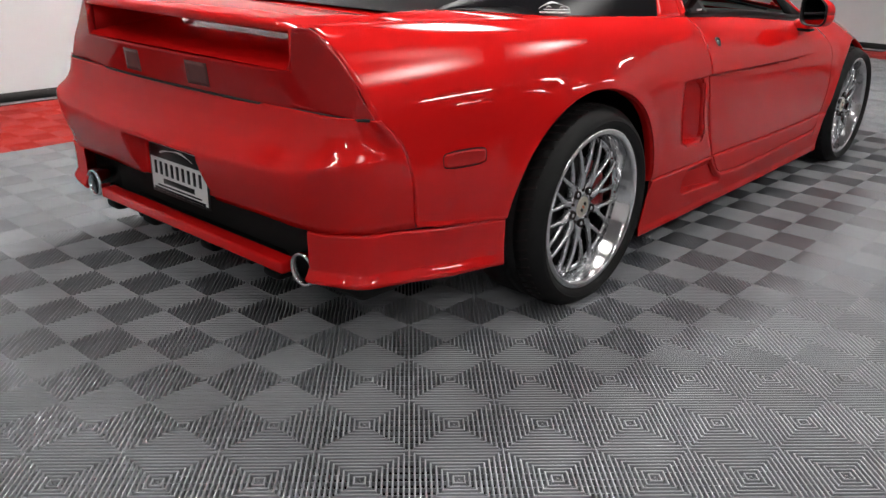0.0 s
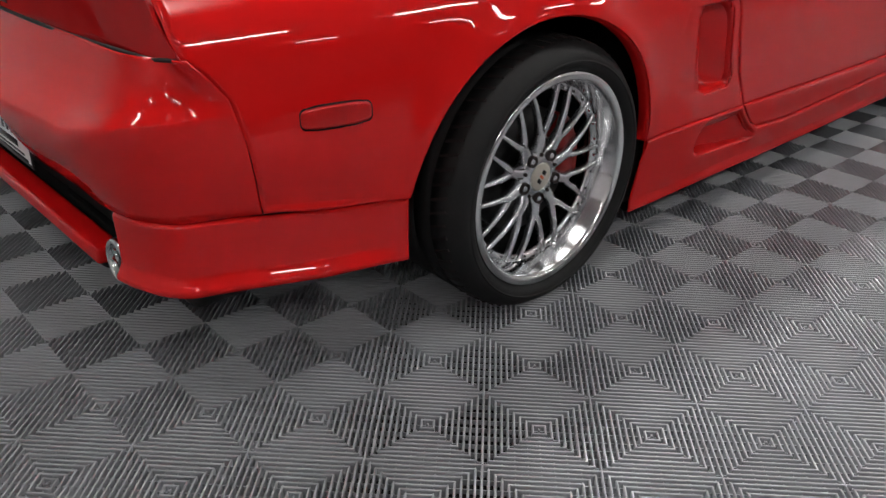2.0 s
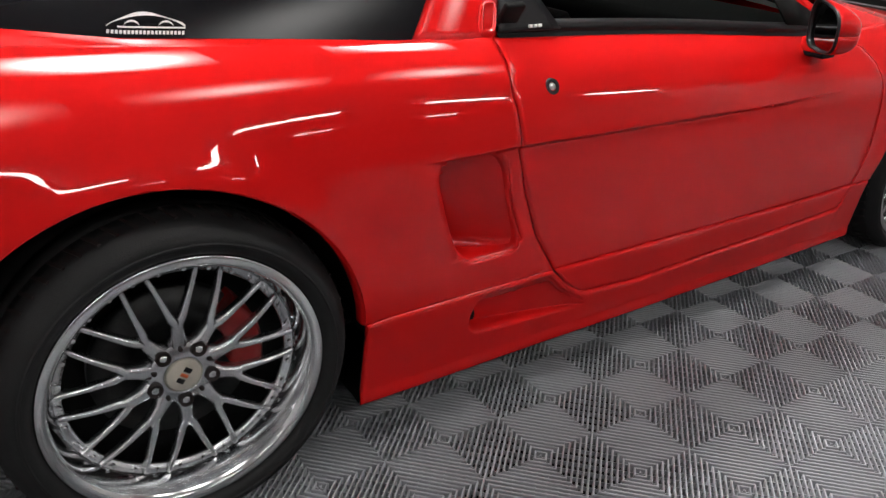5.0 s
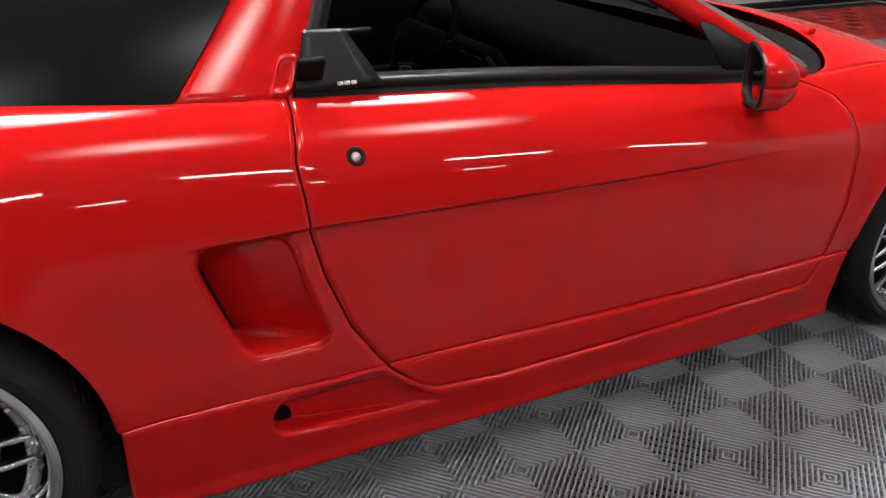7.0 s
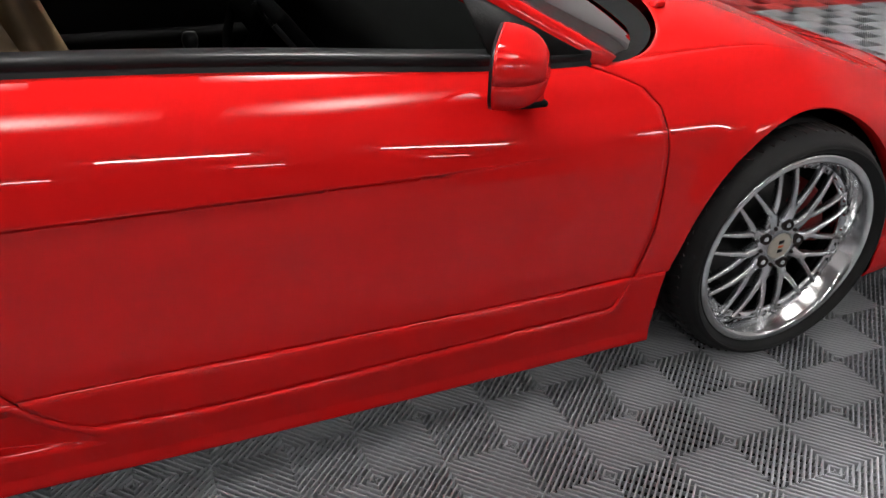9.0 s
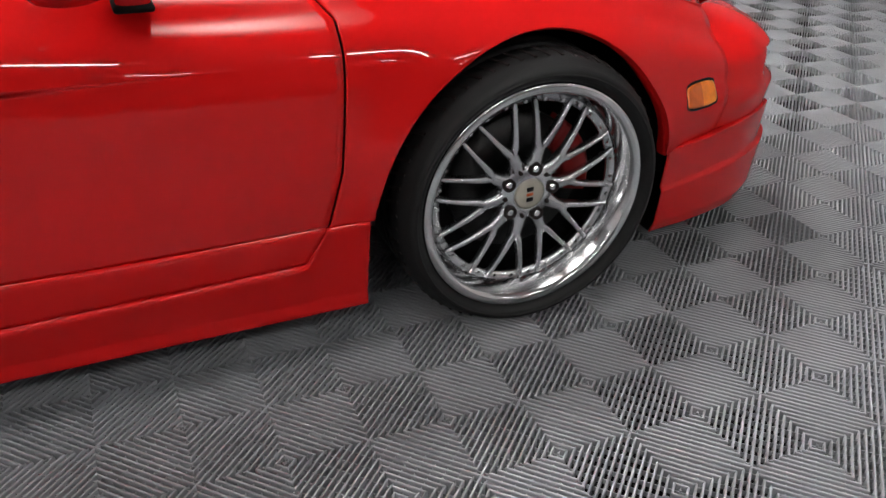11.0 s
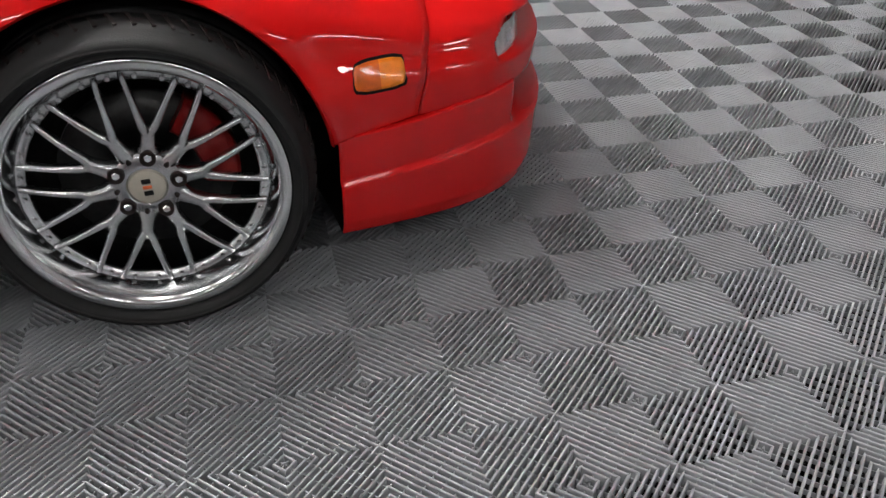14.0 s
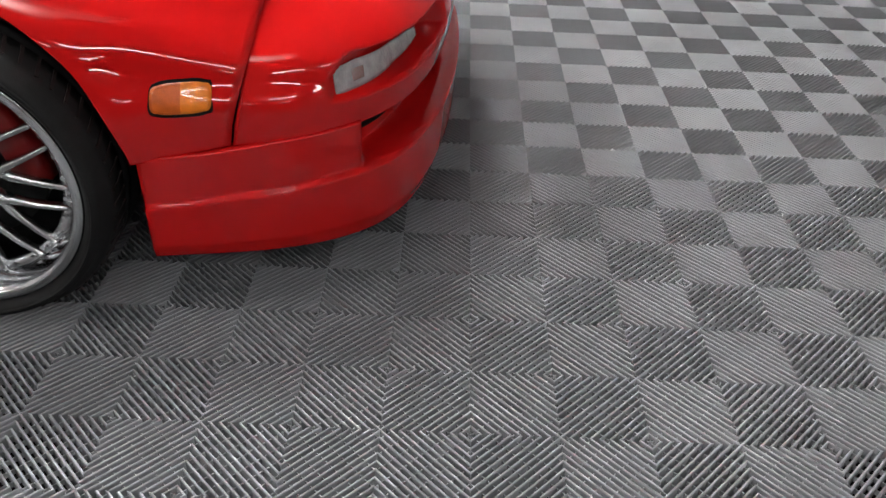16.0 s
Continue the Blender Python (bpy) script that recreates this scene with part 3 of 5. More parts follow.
def side_skirt():
    x = np.concatenate([np.linspace(0.349, 0.59, 24), np.linspace(0.59, 0.72, 50)[1:], np.linspace(0.72, 0.86, 24)[1:], np.linspace(0.86, 1.0, 26)[1:], np.linspace(1.0, 2.02, 60)[1:], np.linspace(2.02, 2.168, 30)[1:]])
    n = 64
    zt = np.minimum(skirt_top(x), ZL[1](x)) - SHUT * 0.4
    zb = 0.124 + 0 * x
    z = zb[:, None] + (zt - zb)[:, None] * np.linspace(0, 1, n)[None]
    X = np.repeat(x[:, None], n, 1)
    p = flank(X, z)
    # proud, rounded ledge under the door
    drop = zt[:, None] - z
    under = (step((X - 0.93) / 0.05) * step((2.06 - X) / 0.03))
    p[..., 1] -= 0.007 * under * (1 - np.exp(-(drop + 0.0004) / 0.0035)) * np.exp(-drop / 0.05)
    # scooped recess ahead of the rear wheel, open up to the rocker line
    ring = np.sqrt(np.clip(1 - (np.clip(0.660 - X, 0, 1) / 0.046) ** 2, 0, 1))
    lo = np.where(X < 0.660, 0.262 - 0.043 * ring, line((0.660, 0.219), (0.753, 0.213), (0.97, 0.199))(X))
    hi = np.where(X < 0.660, 0.262 + 0.058 * ring, line((0.660, 0.320), (0.84, 0.3235), (0.90, 0.27), (0.97, 0.225))(X))
    inside = step((X - 0.616) / 0.005) * step((0.975 - X) / 0.02) * step((z - lo - 0.004) / 0.006) * step((hi - 0.003 - z) / 0.006)
    p[..., 1] += inside * 0.052 * np.clip((0.985 - X) / 0.37, 0, 1) ** 0.9
    p = np.concatenate([p, p[:, -1:] + [0, 0.003, 0.0006], p[:, -1:] + [0, 0.005, -0.002], p[:, -1:] + [0, 0.006, -0.025]], 1)
    z = np.concatenate([z, z[:, -1:], z[:, -1:], z[:, -1:]], 1)
    # small turned-out foot of the skirt
    p[..., 1] -= 0.005 * step((0.145 - z) / 0.015)
    s = grid_part("side_skirt", p, PAINT, car, "glossy red sill skirt with a small scoop", solid=0.004)
    under = np.stack([np.stack([x, -half_width(x, zb) + d, zb - 0.001 + 0.006 * (d > 0.02)], -1) for d in (0.002, 0.03, 0.30)])
    grid_part("sill_floor", under, MATTE, car, "black underside", flip=True)
    # black oval laid over the deep end of the scoop as its shade
    a, q = np.meshgrid(np.linspace(0, 2 * math.pi, 33), np.linspace(0.02, 1, 8), indexing="ij")
    mx, mz = 0.643 + 0.021 * np.cos(a) * q, 0.248 + 0.027 * np.sin(a) * q - 0.35 * 0.021 * np.cos(a) * q
    mouth = flank(mx, mz)
    mouth[..., 1] += 0.050 * np.clip((0.99 - mx) / 0.37, 0, 1) ** 0.8 - 0.006 - 0.012 * np.clip((0.655 - mx) / 0.03, 0, 1)
    grid_part("skirt_vent", mouth, MATTE, s, "black oval for the shade in the skirt scoop")
    return s


right_parts = [rear_fender(), door(), front_fender(), side_skirt()]
arch_lip(REAR_ARCH, 0.380, 0.337)
arch_lip(FRONT_ARCH, 0.325, 0.342)


def dark_core():
    """Added black sheet behind the flank that stands for the shade in the shut lines."""
    x = np.linspace(0.36, 2.16, 60)
    r = np.linspace(0, 1, 40)
    z = 0.14 + (belt_z(x)[:, None] - 0.02 - 0.14) * r[None]
    X = np.repeat(x[:, None], 40, 1)
    p = flank(X, z)
    p[..., 1] += 0.022 + 0.11 * step((0.80 - X) / 0.02) * step((X - 0.44) / 0.02) * step((z - 0.40) / 0.01) * step((0.67 - z) / 0.01) + 0.06 * step((1.0 - X) / 0.02) * step((X - 0.58) / 0.02) * step((0.33 - z) / 0.01)
    return grid_part("inner_shell", p, GAP, car, "added black sheet for the shade in the door gaps")


right_parts.append(dark_core())
for ob in list(right_parts):
    mirrored(ob)


# ---------------------------------------------------------------- car: wheels
def curve_bar(points, widths, depths, bm):
    """A tapered bar with a rounded face along points (x, z) at y; rows of (x, y, z)."""
    rings = []
    pts = [Vector(p) for p in points]
    for k, p in enumerate(pts):
        d = (pts[min(k + 1, len(pts) - 1)] - pts[max(k - 1, 0)]).normalized()
        side = Vector((0, 1, 0)).cross(d).normalized()
        w, h = widths[k] / 2, depths[k]
        ring = [p + side * w * a + Vector((0, h * b, 0)) for a, b in ((-1, 1), (-1, 0.3), (-0.62, 0), (0, -0.04), (0.62, 0), (1, 0.3), (1, 1))]
        rings.append([bm.verts.new(v) for v in ring])
    for a, b in zip(rings, rings[1:]):
        for k in range(6):
            bm.faces.new((a[k], a[k + 1], b[k + 1], b[k]))
    bm.faces.new(rings[-1][::-1])


def build_wheel(name, tyre_r, rim_r, width, dish, squat, s, turn, n_spokes=10):
    """A wheel about the y axis with its face towards -y; its outer lip stands at y = 0."""
    bm = lathe([(rim_r - 0.050, 0.16), (rim_r - 0.044, dish + 0.05), (rim_r - 0.042, dish), (rim_r - 0.040, dish - 0.006), (rim_r - 0.026, 0.012),
                (rim_r - 0.022, 0.005), (rim_r - 0.017, 0.0005), (rim_r - 0.013, 0.0), (rim_r - 0.004, -0.001), (rim_r, 0.003), (rim_r, 0.012)], 96)
    wheel = part(name, bm, CHROME, car, "silver multi-spoke alloy wheel with a polished lip")
    # tyre
    wall = tyre_r - rim_r
    bm = lathe([(rim_r - 0.004, 0.010), (rim_r + 0.003, 0.000), (rim_r + 0.010, -s * 0.6), (rim_r + 0.35 * wall, -s), (rim_r + 0.55 * wall, -s * 0.7), (tyre_r - 0.018, 0.006), (tyre_r - 0.0085, 0.018),
                (tyre_r - 0.003, 0.030), (tyre_r, 0.046), (tyre_r, 0.074), (tyre_r - 0.007, 0.076), (tyre_r - 0.007, 0.083), (tyre_r, 0.085), (tyre_r, width * 0.5 - 0.002),
                (tyre_r - 0.007, width * 0.5), (tyre_r - 0.007, width * 0.5 + 0.008), (tyre_r, width * 0.5 + 0.010), (tyre_r, width - 0.03), (tyre_r - 0.012, width), (rim_r - 0.03, width)], 96)
    for v in bm.verts:
        v.co.z = max(v.co.z, squat - tyre_r)
    tyre = part("tyre", bm, RUBBER, wheel, "black low-profile tyre")
    # black bars across the shoulder, coloured as the shade in the tread grooves
    bm = bmesh.new()
    for k in range(64):
        a = 2 * math.pi * k / 64
        m = Matrix.Rotation(a, 4, "Y") @ Matrix.Translation((0, 0.048, tyre_r - 0.0046)) @ Matrix.Rotation(0.35, 4, "Z") @ Matrix.Rotation(0.10, 4, "X")
        q = bmesh.ops.create_cube(bm, size=1)["verts"]
        bmesh.ops.transform(bm, matrix=m @ Matrix.Diagonal((0.006, 0.046, 0.0104, 1)), verts=q)
    for v in bm.verts:
        v.co.z = max(v.co.z, squat - tyre_r + 0.001)
    part("tread_groove", bm, GAP, tyre, "black bars for the shaded cross grooves of the tread", smooth=False)
    # raised ring on the sidewall
    rr = rim_r + 0.36 * (tyre_r - rim_r)
    part("sidewall_rib", lathe([(rr - 0.003, -s + 0.001), (rr - 0.001, -s - 0.0015), (rr + 0.001, -s - 0.0015), (rr + 0.003, -s + 0.001)], 96), RUBBER, tyre)
    # spokes
    hub_r, end_r = 0.050, rim_r - 0.043
    face = dish - 0.004
    for k in range(n_spokes):
        a = turn + 2 * math.pi * k / n_spokes

        def at(r, off, y):
            b = a + off
            return (r * math.sin(b), y, r * math.cos(b))

        fork = 0.51 * end_r
        bm = bmesh.new()
        stalk = [(hub_r * 0.8, 0.040), (hub_r + 0.012, 0.036), (hub_r + 0.45 * (fork - hub_r), 0.026), (fork - 0.014, 0.024), (fork + 0.004, 0.029)]
        curve_bar([at(r, 0, face - 0.004 - 0.006 * min(1, k / 2)) for k, (r, _) in enumerate(stalk)], [w for _, w in stalk], (0.03, 0.027, 0.024, 0.022, 0.02), bm)
        half = math.pi / n_spokes * 0.67
        for sgn in (-1, 1):
            pts, wd = [], []
            for q in np.linspace(0, 1, 9):
                rad = fork - 0.008 + (end_r - fork + 0.008) * q
                bow = sgn * half * (0.06 + 0.94 * q ** 0.46)
                pts.append(at(rad, bow, face - 0.010 - 0.004 * math.sin(q * math.pi) + 0.004 * q))
                wd.append(0.0168 - 0.0058 * math.sin(q * math.pi * 0.62))
            curve_bar(pts, wd, [0.016] * 9, bm)
        part("spoke", bm, SPOKE, wheel, "forked silver spoke")
    hub = lathe([(0.0, 0.09), (hub_r + 0.014, 0.085), (hub_r + 0.014, face + 0.004), (hub_r + 0.013, face - 0.003), (hub_r + 0.010, face - 0.0055), (0.040, face - 0.0115), (0.0365, face - 0.012), (0.036, face - 0.0115), (0.034, face - 0.006)], 56)
    part("hub", hub, SPOKE, wheel)
    part("centre_cap", lathe([(0.033, face), (0.033, face - 0.011), (0.0325, face - 0.012), (0.030, face - 0.0128), (0.0, face - 0.0145)], 40), mats["cap"], wheel, "grey round centre cap with a small badge")
    # badge as plain bars
    for off, wdt, material in ((-0.012, 0.010, BLACK), (0.0, 0.007, mats["orange"]), (0.012, 0.010, BLACK)):
        bm = box_bm(off - wdt / 2, off + wdt / 2, face - 0.0158, face - 0.0138, -0.008, 0.008, 0.001, 1)
        bmesh.ops.rotate(bm, verts=bm.verts, cent=(0, 0, 0), matrix=Matrix.Rotation(turn * 1.7 + 1.2, 3, "Y"))
        part("badge_bar", bm, material, wheel)
    # black cups round the nuts, the shade of the lug holes in their colour
    for k in range(5):
        b = turn + 2 * math.pi * k / 5
        c = (0.056 * math.sin(b), 0.056 * math.cos(b))
        bm = bmesh.new()
        q = lathe([(0.0138, face), (0.0138, face - 0.0150), (0.0132, face - 0.0150), (0.0125, face - 0.0105), (0.0, face - 0.0105)], 20, (c[0], 0, c[1]), bm)
        part("lug_hole", bm, GAP, wheel)
        bm = bmesh.new()
        lathe([(0.0080, face - 0.008), (0.0080, face - 0.0128), (0.006, face - 0.0142), (0.0, face - 0.0146)], 6, (c[0], 0, c[1]), bm)
        part("lug_nut", bm, CHROME, wheel, smooth=False)
    # small black pins in place of shaded holes in the hub
    for k in range(5):
        b = turn + 2 * math.pi * (k + 0.5) / 5
        part("hub_hole", lathe([(0.0042, face), (0.0042, face - 0.0112), (0.0, face - 0.0105)], 12, (0.054 * math.sin(b), 0, 0.054 * math.cos(b))), GAP, wheel)
    for k in range(30):
        b = turn + 2 * math.pi * (k + 0.5) / 30
        c = ((rim_r - 0.0485) * math.sin(b), (rim_r - 0.0485) * math.cos(b))
        bm = lathe([(0.0042, face + 0.004), (0.0042, face - 0.006), (0.0, face - 0.007)], 6, (c[0], 0, c[1]))
        part("rim_bolt", bm, CHROME, wheel, smooth=False)
    part("rim_flange", lathe([(rim_r - 0.040, dish - 0.004), (rim_r - 0.055, dish - 0.002), (rim_r - 0.057, dish + 0.014), (rim_r - 0.045, dish + 0.02)], 72), SPOKE, wheel)
    # brake
    part("brake_disc", lathe([(0.0, 0.105), (0.075, 0.105), (0.08, 0.100), (0.155, 0.100), (0.155, 0.125), (0.0, 0.125)], 56), STEEL, wheel, "grey steel brake disc")
    part("wheel_back", lathe([(rim_r - 0.045, 0.150), (0.0, 0.152)], 40), MATTE, wheel)
    return wheel


def caliper(parent, a0, a1):
    bm = bmesh.new()
    n = 12
    prof = [(0.098, 0.075), (0.105, 0.066), (0.155, 0.066), (0.166, 0.078), (0.166, 0.12), (0.098, 0.12)]
    rings = [[bm.verts.new((r * math.sin(a), y, r * math.cos(a))) for r, y in prof] for a in np.linspace(a0, a1, n)]
    for a, b in zip(rings, rings[1:]):
        for k in range(len(prof)):
            bm.faces.new((a[k], a[(k + 1) % len(prof)], b[(k + 1) % len(prof)], b[k]))
    bm.faces.new(rings[0])
    bm.faces.new(rings[-1][::-1])
    c = part("brake_caliper", bm, CALIPER, parent, "red brake caliper")
    return c


mats = {"cap": mat("grey_cap", (0.50, 0.47, 0.40), rough=0.4, metal=0.3, noise_scale=60, noise_amount=0.1),
        "orange": mat("orange_badge", (0.6, 0.12, 0.04), rough=0.4)}

REAR_WHEEL = dict(tyre_r=0.327, rim_r=0.262, width=0.26, dish=0.062, squat=0.012, s=0.011)
FRONT_WHEEL = dict(tyre_r=0.304, rim_r=0.255, width=0.215, dish=0.052, squat=0.0005, s=0.012)
for x, y, spec, cal in ((-0.011, -0.907, REAR_WHEEL, (0.75, 1.75)), (2.53, -0.888, FRONT_WHEEL, (0.55, 1.75))):
    for side in (-1, 1):
        w = build_wheel("wheel", turn=0.62 if x < 1 else 0.19, **spec)
        caliper(w, *cal)
        z = spec["tyre_r"] - spec["squat"]
        if side == -1:
            w.matrix_basis = Matrix.Translation((x, y, z)) @ Matrix.Rotation(radians(1.2), 4, "X")
        else:
            w.matrix_basis = Matrix.Translation((x, -y, z)) @ Matrix.Rotation(math.pi, 4, "Z") @ Matrix.Rotation(radians(1.2), 4, "X")


# ---------------------------------------------------------------- car: ends
LAMP = mat("dark_red_lamp_lens", (0.32, 0.006, 0.007), rough=0.5, coat=0.55, spec=0.0, noise_scale=5, noise_amount=0.1)
MARKER = mat("red_marker_lens", (0.42, 0.008, 0.008), rough=0.22, coat=0.6, spec=0.2, noise_scale=40, noise_amount=0.15, bump=0.2, bump_scale=300)
REVERSE = mat("smoked_reverse_lens", (0.10, 0.035, 0.033), rough=0.5, spec=0.1, coat=0.35, noise_scale=30, noise_amount=0.2)
AMBER = mat("amber_lens", (0.85, 0.22, 0.010), rough=0.3, coat=0.4, noise_scale=60, noise_amount=0.2, bump=0.3, bump_scale=300)
AMBER_DEEP = mat("deep_amber_lens", (0.62, 0.11, 0.006), rough=0.3, coat=0.4, noise_scale=60, noise_amount=0.2, bump=0.3, bump_scale=300)
CLEAR = mat("clear_ribbed_lens", (0.42, 0.43, 0.44), rough=0.16, coat=1.0, noise_scale=45, noise_amount=0.35, bump=0.7, bump_scale=160)
# near-black that stands for the shade inside openings
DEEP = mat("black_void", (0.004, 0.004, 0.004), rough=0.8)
WHITE = mat("white_print", (0.75, 0.75, 0.74), rough=0.4, noise_scale=20, noise_amount=0.05)
TAN = mat("tan_leather", (0.36, 0.24, 0.13), rough=0.5, noise_scale=14, noise_amount=0.15, bump=0.3, bump_scale=240)
SILVER = mat("lock_silver", (0.85, 0.85, 0.85), rough=0.35, metal=0.8, noise_scale=80, noise_amount=0.05)
PLATE = mat("plate_face", (0.78, 0.78, 0.77), rough=0.35, noise_scale=30, noise_amount=0.06)


def glass_mat(name, tint, gloss):
    m = bpy.data.materials.new(name)
    m.use_nodes = True
    nt = m.node_tree
    nt.nodes.remove(nt.nodes["Principled BSDF"])
    out = nt.nodes["Material Output"]
    clear, shine, mix, fres = (nt.nodes.new(k) for k in ("ShaderNodeBsdfTransparent", "ShaderNodeBsdfGlossy", "ShaderNodeMixShader", "ShaderNodeFresnel"))
    clear.inputs["Color"].default_value = (*tint, 1)
    shine.inputs["Roughness"].default_value = 0.02
    fres.inputs["IOR"].default_value = gloss
    nt.links.new(fres.outputs["Fac"], mix.inputs["Fac"])
    nt.links.new(clear.outputs["BSDF"], mix.inputs[1])
    nt.links.new(shine.outputs["BSDF"], mix.inputs[2])
    nt.links.new(mix.outputs["Shader"], out.inputs["Surface"])
    return m


SCREEN = glass_mat("windscreen_glass", (0.50, 0.55, 0.53), 1.16)
DARK_GLASS = mat("black_glass", (0.006, 0.006, 0.007), rough=0.14, coat=0.05, spec=0.10, noise_scale=4, noise_amount=0.3)


def outline(*keys, n=80):
    """A smooth plan line through (x, y), evenly spaced, with its outward normals."""
    k = np.array(keys, float)
    s = np.r_[0, np.cumsum(np.hypot(*np.diff(k, axis=0).T))]
    u = np.linspace(0, s[-1], n)
    p = np.stack([spline(s, k[:, 0])(u), spline(s, k[:, 1])(u)], -1)
    d = np.gradient(p, axis=0)
    d /= np.linalg.norm(d, axis=1)[:, None]
    return p, np.stack([d[:, 1], -d[:, 0]], -1), u / s[-1]


def both_sides(pts):
    """A sheet that ends on the car's middle line, carried on to the other flank."""
    other = pts[::-1].copy()
    other[..., 1] *= -1
    return np.concatenate([pts, other[1:]])


def pchip(keys, z):
    k = np.array(keys, float)
    h, d = np.diff(k[:, 0]), np.diff(k[:, 1]) / np.diff(k[:, 0])
    m = np.r_[d[0], np.where(d[:-1] * d[1:] > 0, 2 * d[:-1] * d[1:] / np.where(d[:-1] + d[1:] == 0, 1, d[:-1] + d[1:]), 0), d[-1]]
    z = np.clip(z, k[0, 0], k[-1, 0])
    i = np.clip(np.searchsorted(k[:, 0], z) - 1, 0, len(h) - 1)
    t = (z - k[i, 0]) / h[i]
    return k[i, 1] * (1 + 2 * t) * (1 - t) ** 2 + m[i] * h[i] * t * (1 - t) ** 2 + k[i + 1, 1] * t * t * (3 - 2 * t) + m[i + 1] * h[i] * t * t * (t - 1)


def sheet(p, nrm, z, inset):
    """Points of a sheet that stands on a plan line: z and inset are arrays (columns, rows)."""
    return np.stack([p[:, None, 0] - nrm[:, None, 0] * inset, p[:, None, 1] - nrm[:, None, 1] * inset, z], -1)


def closed(pts, nrm, depth=0.03, rise=0.0015):
    """Adds a ledge that runs inwards from the top edge of a sheet."""
    top = pts[:, -1:].copy()
    more = [top - np.concatenate([nrm * k, np.zeros((len(nrm), 1))], 1)[:, None] + [0, 0, rise * (k / 0.003 if rise < 0 else 1)] for k in (0.003, depth)]
    return np.concatenate([pts, *more], 1)


TAIL_PLAN = ((-0.430, -0.869), (-0.5, -0.853), (-0.6, -0.8345), (-0.7, -0.8135), (-0.742, -0.804), (-0.80, -0.791), (-0.868, -0.770), (-0.912, -0.712), (-0.929, -0.60), (-0.939, -0.36), (-0.943, -0.15), (-0.944, 0.0))
tail_seam = line((0.0, 0.378), (0.09, 0.383), (0.19, 0.388), (0.28, 0.396), (0.34, 0.404), (0.40, 0.410), (0.50, 0.411), (0.60, 0.402), (0.68, 0.395), (1.4, 0.390))


def tail_outline():
    """The plan of the car's rear from the wheel opening to its middle, with arc lengths in metres."""
    p, nrm, u = outline(*TAIL_PLAN, n=260)
    nrm = nrm * (-1 if nrm[0, 1] > 0 else 1)
    return p, nrm, np.r_[0, np.cumsum(np.hypot(*np.diff(p, axis=0).T))]


def rear_bumper():
    p, nrm, s = tail_outline()
    sel = p[:, 0] < -0.7405
    p, nrm, s = p[sel], nrm[sel], s[sel]
    u = s - s[0]
    zlo = tail_seam(s) + 0.0042
    ridge = (0.545 + 0.012 * step((0.55 - u) / 0.15) + 0.045 * step((0.26 - u) / 0.15))[:, None]
    # rows crowd round the ridge
    low = np.linspace(0, 1, 26) ** 0.7
    high = np.linspace(0, 1, 34)[1:] ** 1.5
    z = np.concatenate([zlo[:, None] + (ridge - zlo[:, None]) * low[None], ridge + (0.702 - ridge) * high[None]], 1)
    d = z - ridge
    d = np.where(d > 0, d * 0.157 / (0.702 - ridge), d)
    back = pchip(((-0.25, 0.055), (-0.15, 0.036), (-0.08, 0.018), (-0.03, 0.005), (-0.006, 0.0), (0.0, 0.001), (0.006, 0.004), (0.015, 0.009), (0.03, 0.016), (0.06, 0.025), (0.10, 0.032), (0.157, 0.038), (0.2, 0.042)), d)
    back = back * np.where(d < 0, 0.30 + 0.40 * step((u - 0.42) / 0.15)[:, None], 1.0)
    # the ridge stands well out behind the lamps, and the face below it tucks in
    bulge = pchip(((-0.25, 0.0), (-0.16, 0.004), (-0.10, 0.024), (-0.05, 0.036), (-0.02, 0.039), (0.0, 0.038), (0.012, 0.034), (0.03, 0.023), (0.06, 0.010), (0.10, 0.002), (0.157, 0.0), (0.2, 0.0)), d)
    back = back - bulge * step((u - 0.18) / 0.17)[:, None]
    side = 0.804 - half_width(np.full_like(z, -0.7405), z)
    blend = step((u - 0.085) / 0.085)[:, None]
    inset = side * (1 - blend) + back * blend
    Y = p[:, None, 1] + 0 * z
    for _ in range(70):
        inset[1:-1] = (inset[:-2] + 2 * inset[1:-1] + inset[2:]) / 4
    recess = step((0.195 + Y) / 0.010) * step((0.532 - z) / 0.006)
    inset = inset * (1 - recess) + np.maximum(inset, 0.030) * recess
    pts = sheet(p, nrm, z, inset)
    pts[..., 0] += (tail_gap(z) - SHUT * 0.4 - p[0, 0]) * (1 - step((u - 0.06) / 0.06))[:, None]
    pts = both_sides(pts)
    return grid_part("rear_bumper", pts, PAINT, car, "glossy red rear bumper", solid=0.004, flip=True)


TAIL_X = -0.913


